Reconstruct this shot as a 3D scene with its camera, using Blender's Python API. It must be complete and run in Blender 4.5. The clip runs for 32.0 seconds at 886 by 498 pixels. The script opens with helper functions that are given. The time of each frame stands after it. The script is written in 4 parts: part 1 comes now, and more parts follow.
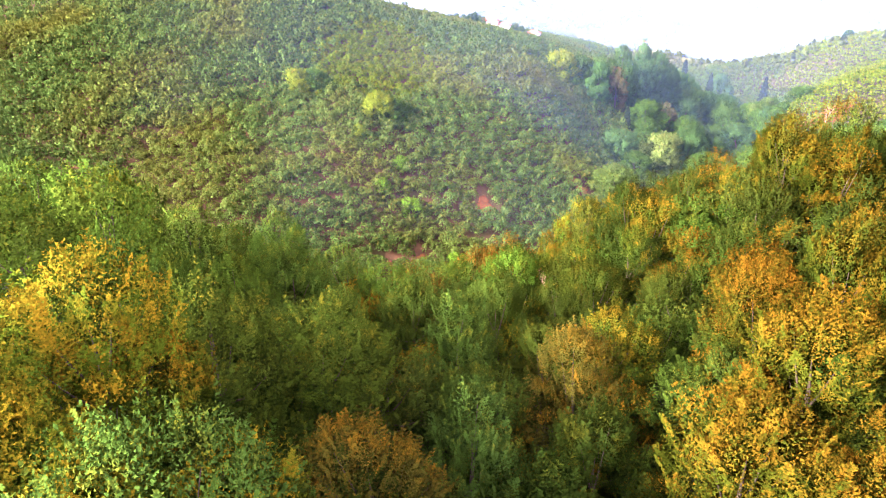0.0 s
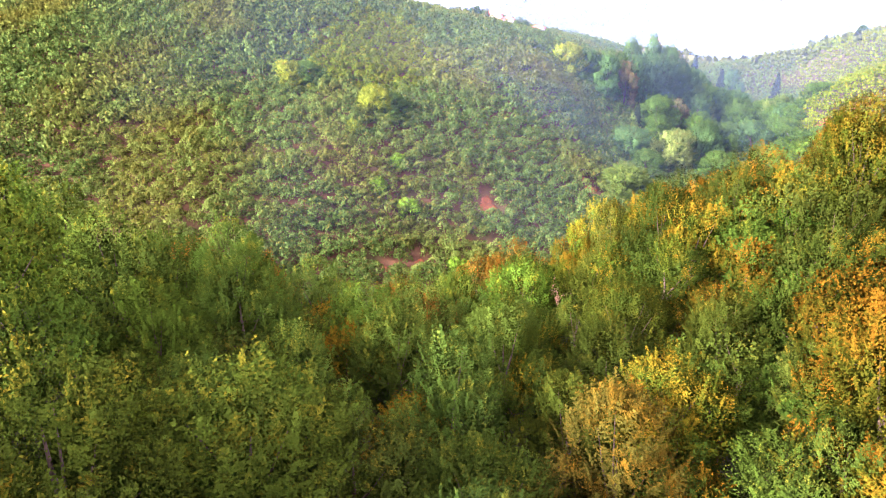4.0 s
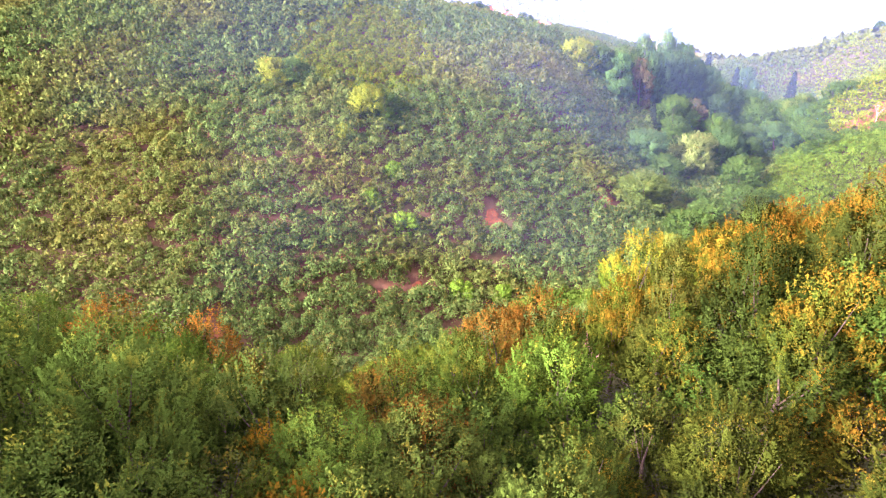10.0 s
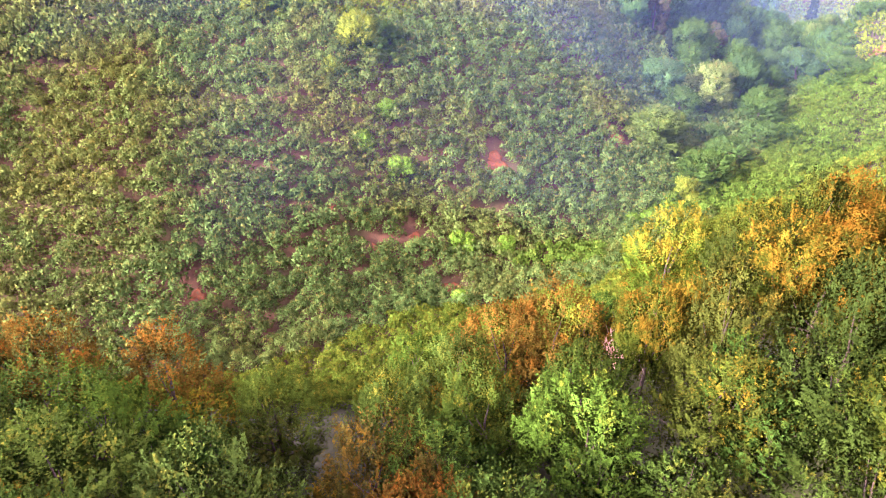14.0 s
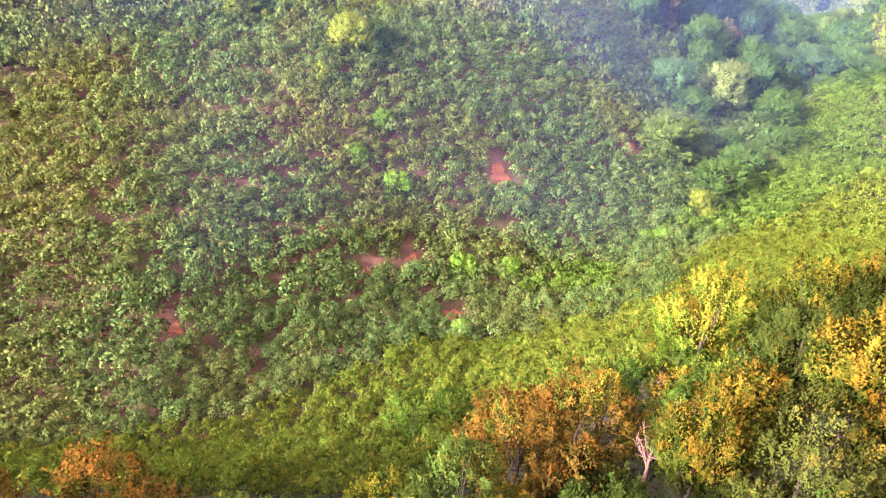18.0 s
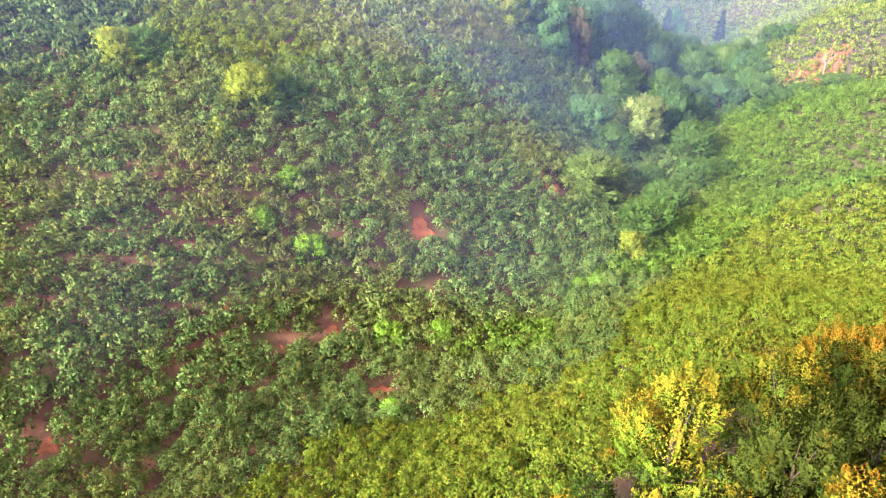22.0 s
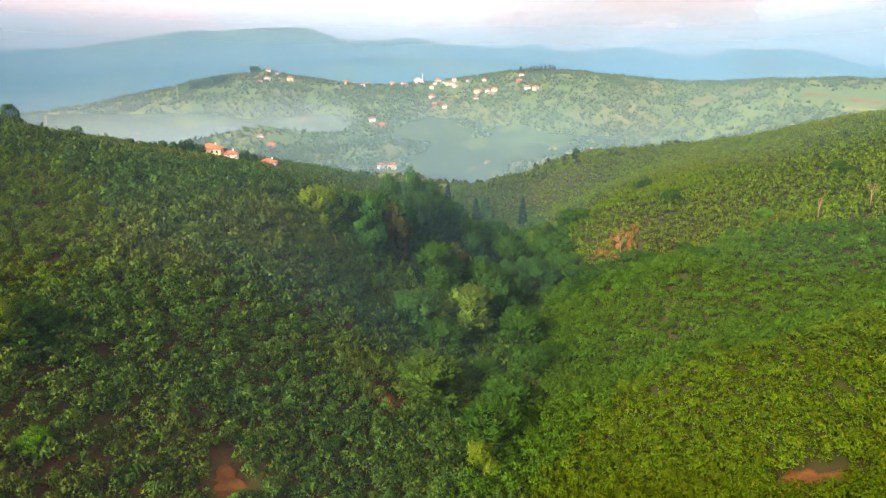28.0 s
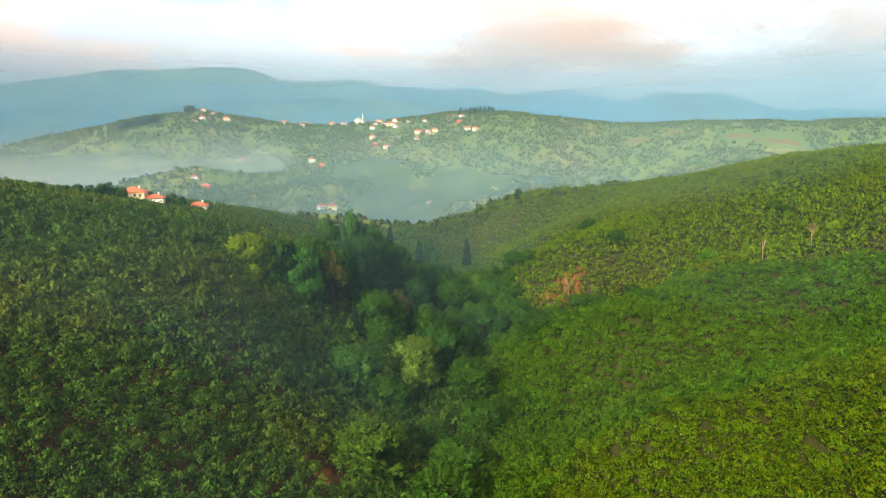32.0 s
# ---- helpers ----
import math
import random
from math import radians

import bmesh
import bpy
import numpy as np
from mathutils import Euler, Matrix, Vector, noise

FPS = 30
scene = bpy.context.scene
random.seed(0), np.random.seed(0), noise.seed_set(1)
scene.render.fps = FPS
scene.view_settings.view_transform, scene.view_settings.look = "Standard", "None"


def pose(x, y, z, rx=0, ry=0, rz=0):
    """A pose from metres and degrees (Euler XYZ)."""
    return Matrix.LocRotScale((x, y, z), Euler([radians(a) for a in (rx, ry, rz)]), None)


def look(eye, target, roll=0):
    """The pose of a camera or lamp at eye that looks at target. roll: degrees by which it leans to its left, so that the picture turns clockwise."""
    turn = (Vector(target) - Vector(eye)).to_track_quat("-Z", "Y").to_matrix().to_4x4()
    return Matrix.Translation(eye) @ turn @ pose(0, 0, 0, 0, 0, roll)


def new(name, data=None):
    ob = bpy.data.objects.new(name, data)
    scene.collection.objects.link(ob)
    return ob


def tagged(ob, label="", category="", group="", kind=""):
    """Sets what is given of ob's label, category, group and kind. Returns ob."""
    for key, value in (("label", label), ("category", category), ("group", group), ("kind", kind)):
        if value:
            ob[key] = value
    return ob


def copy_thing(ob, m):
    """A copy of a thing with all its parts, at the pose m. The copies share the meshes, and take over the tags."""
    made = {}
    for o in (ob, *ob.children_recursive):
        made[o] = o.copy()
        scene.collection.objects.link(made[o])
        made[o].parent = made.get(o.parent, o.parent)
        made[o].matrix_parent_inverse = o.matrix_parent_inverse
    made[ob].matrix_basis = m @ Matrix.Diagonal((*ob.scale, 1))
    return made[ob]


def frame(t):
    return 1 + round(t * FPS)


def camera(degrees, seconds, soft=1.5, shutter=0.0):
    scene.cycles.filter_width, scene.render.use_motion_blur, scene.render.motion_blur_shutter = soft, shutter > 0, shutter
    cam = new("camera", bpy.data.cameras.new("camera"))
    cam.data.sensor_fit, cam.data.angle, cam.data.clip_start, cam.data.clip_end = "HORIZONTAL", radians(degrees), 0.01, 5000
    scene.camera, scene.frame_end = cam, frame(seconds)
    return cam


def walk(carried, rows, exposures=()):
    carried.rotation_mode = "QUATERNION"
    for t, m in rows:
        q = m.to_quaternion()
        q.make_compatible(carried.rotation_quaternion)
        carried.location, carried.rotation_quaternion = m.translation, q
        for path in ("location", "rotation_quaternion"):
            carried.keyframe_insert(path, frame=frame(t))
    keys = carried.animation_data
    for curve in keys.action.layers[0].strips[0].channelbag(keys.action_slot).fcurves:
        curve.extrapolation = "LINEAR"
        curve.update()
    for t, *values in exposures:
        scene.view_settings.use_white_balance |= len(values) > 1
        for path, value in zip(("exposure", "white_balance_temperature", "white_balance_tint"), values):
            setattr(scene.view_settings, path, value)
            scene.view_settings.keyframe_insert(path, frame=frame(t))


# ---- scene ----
cam = camera(70.71, 32.0, 1.15)
PATH = [
    (0.0, pose(0.00, 0.00, 60.00, 66.99, 0, -0.00)),
    (2.0, pose(0.34, 6.11, 57.97, 66.96, 0, 0.17)),
    (3.5, pose(0.62, 10.71, 56.64, 66.98, 0, 0.21)),
    (6.0, pose(0.70, 18.38, 54.63, 66.86, 0, 0.28)),
    (8.0, pose(0.45, 25.07, 54.05, 66.84, 0, 0.22)),
    (9.0, pose(0.35, 28.38, 53.90, 66.82, 0, 0.20)),
    (11.0, pose(0.12, 34.93, 53.92, 66.61, 0, 0.14)),
    (11.5, pose(0.09, 36.49, 54.01, 66.47, 0, 0.13)),
    (12.0, pose(0.07, 38.05, 54.12, 66.09, 0, 0.06)),
    (12.5, pose(0.04, 39.59, 54.24, 64.71, 0, 0.07)),
    (13.0, pose(0.02, 41.13, 54.38, 62.83, 0, 0.05)),
    (13.5, pose(-0.01, 42.65, 54.53, 60.72, 0, 0.00)),
    (15.5, pose(-0.19, 48.60, 55.44, 58.95, 0, -0.15)),
    (17.0, pose(-0.28, 53.20, 56.04, 58.83, 0, -0.22)),
    (18.0, pose(-0.23, 56.31, 56.26, 58.47, 0, -0.18)),
    (18.5, pose(-0.15, 57.88, 56.35, 58.32, 0, -0.84)),
    (19.0, pose(-0.04, 59.45, 56.42, 58.17, 0, -2.49)),
    (19.5, pose(0.11, 61.02, 56.48, 58.14, 0, -2.57)),
    (20.0, pose(0.29, 62.59, 56.53, 58.13, 0, -2.76)),
    (20.5, pose(0.52, 64.15, 56.56, 58.17, 0, -3.29)),
    (21.0, pose(0.78, 65.71, 56.57, 58.17, 0, -4.67)),
    (21.5, pose(1.10, 67.26, 56.56, 59.21, 0, -6.01)),
    (22.0, pose(1.46, 68.80, 56.53, 61.15, 0, -7.77)),
    (22.5, pose(1.86, 70.33, 56.49, 62.97, 0, -9.52)),
    (23.0, pose(2.30, 71.85, 56.45, 64.85, 0, -11.22)),
    (23.5, pose(2.76, 73.36, 56.40, 66.69, 0, -12.96)),
    (24.0, pose(3.24, 74.85, 56.36, 68.60, 0, -14.71)),
    (24.5, pose(3.74, 76.34, 56.33, 70.45, 0, -16.51)),
    (25.0, pose(4.26, 77.81, 56.31, 72.21, 0, -18.26)),
    (25.5, pose(4.79, 79.28, 56.30, 73.17, 0, -20.08)),
    (27.5, pose(7.27, 84.83, 56.60, 76.80, 0, -23.64)),
    (28.0, pose(7.89, 86.18, 56.69, 77.60, 0, -23.92)),
    (28.5, pose(8.52, 87.53, 56.77, 78.26, 0, -23.92)),
    (29.0, pose(9.14, 88.88, 56.86, 78.87, 0, -23.93)),
    (29.5, pose(9.78, 90.23, 56.95, 79.38, 0, -23.92)),
    (30.0, pose(10.42, 91.58, 57.03, 79.86, 0, -24.13)),
    (30.5, pose(11.06, 92.93, 57.10, 80.16, 0, -24.85)),
    (31.0, pose(11.71, 94.29, 57.17, 80.52, 0, -26.33)),
    (31.5, pose(12.36, 95.64, 57.23, 80.80, 0, -27.85)),
    (32.0, pose(13.01, 96.99, 57.28, 81.13, 0, -29.24)),
]
walk(cam, PATH, [(0, 2.97, 5270, 53), (11, 3.04, 5200, 74), (16, 3.02, 5100, 72), (21.5, 2.88, 5110, 58), (25, 1.95, 5800, 30), (28, 1.10, 6160, 3), (32, 0.87, 6240, -8)])

# ---- world, sun, exposure ----
SUN_DIR = Vector((-0.76, -0.47, 0.49)).normalized()
world = bpy.data.worlds.new("sky")
scene.world = world
world.use_nodes = True
wn, wl = world.node_tree.nodes, world.node_tree.links
wn.clear()
w_out = wn.new("ShaderNodeOutputWorld")
w_bg = wn.new("ShaderNodeBackground")
w_sky = wn.new("ShaderNodeTexSky")
w_sky.sky_type, w_sky.sun_disc = "NISHITA", False
w_sky.sun_elevation = math.asin(SUN_DIR.z)
w_sky.sun_rotation = math.atan2(SUN_DIR.x, SUN_DIR.y)
w_sky.air_density, w_sky.dust_density, w_sky.ozone_density = 1.0, 2.5, 1.5
w_tc = wn.new("ShaderNodeTexCoord")
w_map = wn.new("ShaderNodeMapping")
w_map.inputs["Scale"].default_value = (1.0, 1.0, 4.5)
w_noise = wn.new("ShaderNodeTexNoise")
w_noise.inputs["Scale"].default_value = 3.2
w_noise.inputs["Detail"].default_value = 7
w_noise.inputs["Roughness"].default_value = 0.5
w_ramp = wn.new("ShaderNodeMapRange")
w_ramp.inputs["From Min"].default_value, w_ramp.inputs["From Max"].default_value = 0.38, 0.60
w_sep = wn.new("ShaderNodeSeparateXYZ")
w_low = wn.new("ShaderNodeMapRange")
w_low.inputs["From Min"].default_value, w_low.inputs["From Max"].default_value = 0.26, 0.06
w_max = wn.new("ShaderNodeMath")
w_max.operation = "MAXIMUM"
w_amt = wn.new("ShaderNodeMath")
w_amt.operation = "MULTIPLY"
w_amt.inputs[1].default_value = 0.92
w_mix = wn.new("ShaderNodeMix")
w_mix.data_type = "RGBA"
w_mix.inputs["B"].default_value = (4.9, 3.15, 2.75, 1)
wl.new(w_tc.outputs["Generated"], w_map.inputs["Vector"])
wl.new(w_map.outputs["Vector"], w_noise.inputs["Vector"])
wl.new(w_noise.outputs["Fac"], w_ramp.inputs["Value"])
wl.new(w_tc.outputs["Generated"], w_sep.inputs["Vector"])
wl.new(w_sep.outputs["Z"], w_low.inputs["Value"])
wl.new(w_ramp.outputs["Result"], w_max.inputs[0])
wl.new(w_low.outputs["Result"], w_max.inputs[1])
wl.new(w_max.outputs["Value"], w_amt.inputs[0])
wl.new(w_amt.outputs["Value"], w_mix.inputs["Factor"])
wl.new(w_sky.outputs["Color"], w_mix.inputs["A"])
wl.new(w_mix.outputs["Result"], w_bg.inputs["Color"])
w_bg.inputs["Strength"].default_value = 0.2
wl.new(w_bg.outputs["Background"], w_out.inputs["Surface"])

sun = new("sun", bpy.data.lights.new("sun", "SUN"))
sun.data.energy, sun.data.angle, sun.data.color = 4.0, radians(10.0), (1.0, 0.86, 0.60)
sun.matrix_world = look(SUN_DIR * 100, (0, 0, 0))

# ---- materials ----
def mat(name):
    m = bpy.data.materials.new(name)
    m.use_nodes = True
    nt = m.node_tree
    nt.nodes.clear()
    return m, nt, nt.nodes.new("ShaderNodeOutputMaterial")


def tex_noise(nt, scale, detail=3, rough=0.55, vec=None):
    n = nt.nodes.new("ShaderNodeTexNoise")
    n.inputs["Scale"].default_value, n.inputs["Detail"].default_value, n.inputs["Roughness"].default_value = scale, detail, rough
    if vec is not None:
        nt.links.new(vec, n.inputs["Vector"])
    return n.outputs["Fac"]


def ramp(nt, fac, lo, hi):
    n = nt.nodes.new("ShaderNodeMapRange")
    n.inputs["From Min"].default_value, n.inputs["From Max"].default_value = lo, hi
    nt.links.new(fac, n.inputs["Value"])
    return n.outputs["Result"]


def blend(nt, fac, a, b, mode="MIX"):
    n = nt.nodes.new("ShaderNodeMix")
    n.data_type, n.blend_type = "RGBA", mode
    for key, v in (("Factor", fac), ("A", a), ("B", b)):
        if isinstance(v, (tuple, float, int)):
            n.inputs[key].default_value = (*v, 1) if isinstance(v, tuple) else v
        else:
            nt.links.new(v, n.inputs[key])
    return n.outputs["Result"]


def times(nt, a, b):
    n = nt.nodes.new("ShaderNodeMath")
    n.operation = "MULTIPLY"
    for i, v in enumerate((a, b)):
        if isinstance(v, (float, int)):
            n.inputs[i].default_value = v
        else:
            nt.links.new(v, n.inputs[i])
    return n.outputs["Value"]


def add(nt, a, b):
    n = nt.nodes.new("ShaderNodeMath")
    n.operation = "ADD"
    nt.links.new(a, n.inputs[0])
    nt.links.new(b, n.inputs[1])
    return n.outputs["Value"]


def position(nt):
    return nt.nodes.new("ShaderNodeNewGeometry").outputs["Position"]


def surface(nt, out, color, rough=0.8, bump=None, strength=0.3, metal=0.0, spec=0.3):
    p = nt.nodes.new("ShaderNodeBsdfPrincipled")
    if isinstance(color, tuple):
        p.inputs["Base Color"].default_value = (*color, 1)
    else:
        nt.links.new(color, p.inputs["Base Color"])
    p.inputs["Roughness"].default_value, p.inputs["Metallic"].default_value = rough, metal
    p.inputs["Specular IOR Level"].default_value = spec
    if bump is not None:
        b = nt.nodes.new("ShaderNodeBump")
        b.inputs["Strength"].default_value = strength
        nt.links.new(bump, b.inputs["Height"])
        nt.links.new(b.outputs["Normal"], p.inputs["Normal"])
    nt.links.new(p.outputs["BSDF"], out.inputs["Surface"])
    return p


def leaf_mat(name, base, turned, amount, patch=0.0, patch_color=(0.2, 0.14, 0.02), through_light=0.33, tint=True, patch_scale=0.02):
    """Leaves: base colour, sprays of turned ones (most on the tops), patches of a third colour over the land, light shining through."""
    m, nt, out = mat(name)
    geo = nt.nodes.new("ShaderNodeNewGeometry")
    isl = geo.outputs["Random Per Island"]
    at = nt.nodes.new("ShaderNodeAttribute")
    at.attribute_name = "soft"
    col = blend(nt, isl, tuple(c * 0.8 for c in base), tuple(c * 1.2 for c in base))
    shade = nt.nodes.new("ShaderNodeMapRange")
    shade.inputs["From Min"].default_value, shade.inputs["From Max"].default_value = 0.3, 0.7
    shade.inputs["To Min"].default_value, shade.inputs["To Max"].default_value = 0.74, 1.25
    nt.links.new(tex_noise(nt, 0.27, 2, vec=geo.outputs["Position"]), shade.inputs["Value"])
    col = blend(nt, 1.0, col, shade.outputs["Result"], "MULTIPLY")
    tone = nt.nodes.new("ShaderNodeAttribute")
    tone.attribute_name = "tone"
    plus = nt.nodes.new("ShaderNodeMath")
    plus.operation = "ADD"
    plus.inputs[1].default_value = 1.0
    nt.links.new(tone.outputs["Fac"], plus.inputs[0])
    col = blend(nt, 1.0, col, plus.outputs["Value"], "MULTIPLY")
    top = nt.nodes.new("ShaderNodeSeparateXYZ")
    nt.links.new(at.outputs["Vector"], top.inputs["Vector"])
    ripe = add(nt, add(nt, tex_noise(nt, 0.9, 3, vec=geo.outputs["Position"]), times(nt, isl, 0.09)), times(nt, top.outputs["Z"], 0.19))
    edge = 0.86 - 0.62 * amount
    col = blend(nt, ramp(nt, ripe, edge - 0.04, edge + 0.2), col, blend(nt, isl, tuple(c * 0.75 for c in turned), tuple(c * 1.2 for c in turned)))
    if patch:
        big = tex_noise(nt, patch_scale, 3, vec=geo.outputs["Position"])
        col = blend(nt, times(nt, ramp(nt, big, 0.48, 0.68), patch), col, patch_color)
    if tint:
        info = nt.nodes.new("ShaderNodeObjectInfo")
        col = blend(nt, 1.0, col, info.outputs["Color"], "MULTIPLY")
        col = blend(nt, times(nt, info.outputs["Random"], 0.35), col, tuple(c * 0.5 for c in base))
    p = nt.nodes.new("ShaderNodeBsdfDiffuse")
    nt.links.new(col, p.inputs["Color"])
    turn = nt.nodes.new("ShaderNodeVectorTransform")
    turn.vector_type, turn.convert_from, turn.convert_to = "NORMAL", "OBJECT", "WORLD"
    nt.links.new(at.outputs["Vector"], turn.inputs["Vector"])
    nm = nt.nodes.new("ShaderNodeMix")
    nm.data_type = "VECTOR"
    nm.inputs["Factor"].default_value = 0.74
    nt.links.new(geo.outputs["Normal"], nm.inputs["A"])
    nt.links.new(turn.outputs["Vector"], nm.inputs["B"])
    nv = nt.nodes.new("ShaderNodeVectorMath")
    nv.operation = "NORMALIZE"
    nt.links.new(nm.outputs["Result"], nv.inputs[0])
    nt.links.new(nv.outputs["Vector"], p.inputs["Normal"])
    tr = nt.nodes.new("ShaderNodeBsdfTranslucent")
    nt.links.new(blend(nt, 1.0, col, (1.25, 1.15, 0.5), "MULTIPLY"), tr.inputs["Color"])
    nt.links.new(nv.outputs["Vector"], tr.inputs["Normal"])
    mx = nt.nodes.new("ShaderNodeMixShader")
    mx.inputs[0].default_value = through_light
    nt.links.new(p.outputs["BSDF"], mx.inputs[1])
    nt.links.new(tr.outputs["BSDF"], mx.inputs[2])
    nt.links.new(mx.outputs["Shader"], out.inputs["Surface"])
    return m


def bark_mat(name, dark, light):
    m, nt, out = mat(name)
    pos = position(nt)
    f = tex_noise(nt, 6, 6, vec=pos)
    surface(nt, out, blend(nt, ramp(nt, f, 0.35, 0.7), dark, light), 0.9, tex_noise(nt, 18, 4, vec=pos), 0.5)
    return m


def plain_mat(name, color, rough=0.7, vary=0.25, scale=3.0, metal=0.0, bump=0.15):
    m, nt, out = mat(name)
    pos = position(nt)
    f = tex_noise(nt, scale, 5, vec=pos)
    c = blend(nt, f, tuple(x * (1 - vary) for x in color), tuple(min(0.95, x * (1 + vary)) for x in color))
    surface(nt, out, c, rough, tex_noise(nt, scale * 6, 3, vec=pos), bump, metal)
    return m


def ground_mat():
    m, nt, out = mat("soil and pasture")
    pos = position(nt)
    soil = blend(nt, ramp(nt, tex_noise(nt, 0.5, 6, vec=pos), 0.3, 0.7), (0.055, 0.037, 0.014), (0.098, 0.054, 0.018))
    soil = blend(nt, ramp(nt, tex_noise(nt, 4.0, 4, vec=pos), 0.45, 0.75), soil, (0.10, 0.05, 0.02))
    litter = blend(nt, tex_noise(nt, 3, 5, vec=pos), (0.026, 0.034, 0.008), (0.052, 0.058, 0.014))
    green = blend(nt, ramp(nt, tex_noise(nt, 0.02, 8, 0.72, vec=pos), 0.36, 0.62), (0.078, 0.125, 0.024), (0.155, 0.17, 0.034))
    green = blend(nt, ramp(nt, tex_noise(nt, 0.006, 4, vec=pos), 0.56, 0.7), green, (0.20, 0.17, 0.06))
    plot = nt.nodes.new("ShaderNodeTexVoronoi")
    plot.inputs["Scale"].default_value = 0.014
    nt.links.new(pos, plot.inputs["Vector"])
    hue = nt.nodes.new("ShaderNodeSeparateColor")
    nt.links.new(plot.outputs["Color"], hue.inputs["Color"])
    green = blend(nt, times(nt, ramp(nt, hue.outputs["Red"], 0.55, 0.75), 0.55), green, (0.22, 0.19, 0.045))
    green = blend(nt, times(nt, ramp(nt, hue.outputs["Green"], 0.6, 0.7), 0.6), green, (0.065, 0.10, 0.025))
    sep = nt.nodes.new("ShaderNodeSeparateXYZ")
    nt.links.new(pos, sep.inputs["Vector"])
    dist = nt.nodes.new("ShaderNodeVectorMath")
    dist.operation = "DISTANCE"
    dist.inputs[1].default_value = (40, 180, 0)
    nt.links.new(pos, dist.inputs[0])
    grassy = ramp(nt, tex_noise(nt, 0.09, 4, vec=pos), 0.42, 0.58)
    near = blend(nt, times(nt, grassy, 0.4), soil, (0.050, 0.075, 0.012))
    # ground on the right darkened, shade between bushes put into its colour
    near = blend(nt, times(nt, ramp(nt, sep.outputs["X"], 60, 110), 0.6), near, (0.030, 0.040, 0.010))
    near = blend(nt, ramp(nt, sep.outputs["Y"], 112, 98), near, litter)
    col = blend(nt, ramp(nt, dist.outputs["Value"], 380, 520), near, green)
    surface(nt, out, col, 0.95, tex_noise(nt, 1.5, 6, vec=pos), 0.6, spec=0.1)
    return m


M_GROUND = ground_mat()
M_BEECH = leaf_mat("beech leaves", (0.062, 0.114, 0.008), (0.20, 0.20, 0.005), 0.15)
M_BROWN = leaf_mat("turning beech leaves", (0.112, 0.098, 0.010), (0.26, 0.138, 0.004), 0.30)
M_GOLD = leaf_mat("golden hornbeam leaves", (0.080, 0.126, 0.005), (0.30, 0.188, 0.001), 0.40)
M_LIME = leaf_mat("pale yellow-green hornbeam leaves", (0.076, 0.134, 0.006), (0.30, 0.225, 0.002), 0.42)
M_HAZEL = leaf_mat("hazel leaves", (0.085, 0.164, 0.022), (0.23, 0.19, 0.02), 0.14, 0.52, (0.225, 0.195, 0.014), 0.3)
# yellower copy of the hazel leaves, sunlight on the slopes put into its colour
M_HAZEL_SUN = leaf_mat("yellow sunlit-toned hazel leaves", (0.103, 0.178, 0.006), (0.22, 0.19, 0.005), 0.20, 0.5, (0.155, 0.184, 0.005), 0.3)
M_HAZEL_GREEN = leaf_mat("fresh green hazel leaves", (0.092, 0.192, 0.010), (0.20, 0.20, 0.01), 0.12, 0.3, (0.14, 0.18, 0.008), 0.3)
M_BROAD = leaf_mat("valley tree leaves", (0.062, 0.132, 0.019), (0.14, 0.16, 0.02), 0.10, through_light=0.28)
M_DARK = leaf_mat("dark needles", (0.030, 0.055, 0.018), (0.07, 0.06, 0.02), 0.08, through_light=0.15)
M_FAR = leaf_mat("distant foliage", (0.085, 0.125, 0.022), (0.14, 0.13, 0.03), 0.15, 0.6, (0.12, 0.12, 0.03), patch_scale=0.008)
M_BARK = bark_mat("grey bark", (0.040, 0.030, 0.012), (0.105, 0.078, 0.034))
M_PALE_BARK = bark_mat("bleached bark", (0.22, 0.125, 0.06), (0.38, 0.235, 0.12))
M_ROOF = plain_mat("terracotta roof", (0.50, 0.13, 0.06), 0.85, 0.35, 0.8)
M_PLASTER = plain_mat("white plaster", (0.66, 0.62, 0.56), 0.9, 0.1, 0.5)
M_CREAM = plain_mat("cream plaster", (0.70, 0.55, 0.33), 0.9, 0.12, 0.5)
M_GLASS = plain_mat("dark panes", (0.05, 0.06, 0.07), 0.15, 0.2, 0.5, bump=0.0)
M_METAL = plain_mat("grey sheet metal", (0.45, 0.46, 0.47), 0.45, 0.15, 1.0, 0.8)
M_POLE = plain_mat("weathered pole", (0.30, 0.26, 0.21), 0.9, 0.25, 4.0)
def soil_mat():
    m, nt, out = mat("bare red soil")
    pos = position(nt)
    c = blend(nt, ramp(nt, tex_noise(nt, 0.45, 6, 0.7, vec=pos), 0.35, 0.65), (0.12, 0.050, 0.014), (0.22, 0.082, 0.019))
    c = blend(nt, ramp(nt, tex_noise(nt, 2.2, 5, vec=pos), 0.55, 0.7), c, (0.07, 0.075, 0.025))
    surface(nt, out, c, 0.95, tex_noise(nt, 3.0, 6, 0.7, vec=pos), 0.9, spec=0.1)
    return m


M_SOIL = soil_mat()
M_GRASS = leaf_mat("meadow grass", (0.10, 0.17, 0.05), (0.20, 0.18, 0.05), 0.15, tint=False)

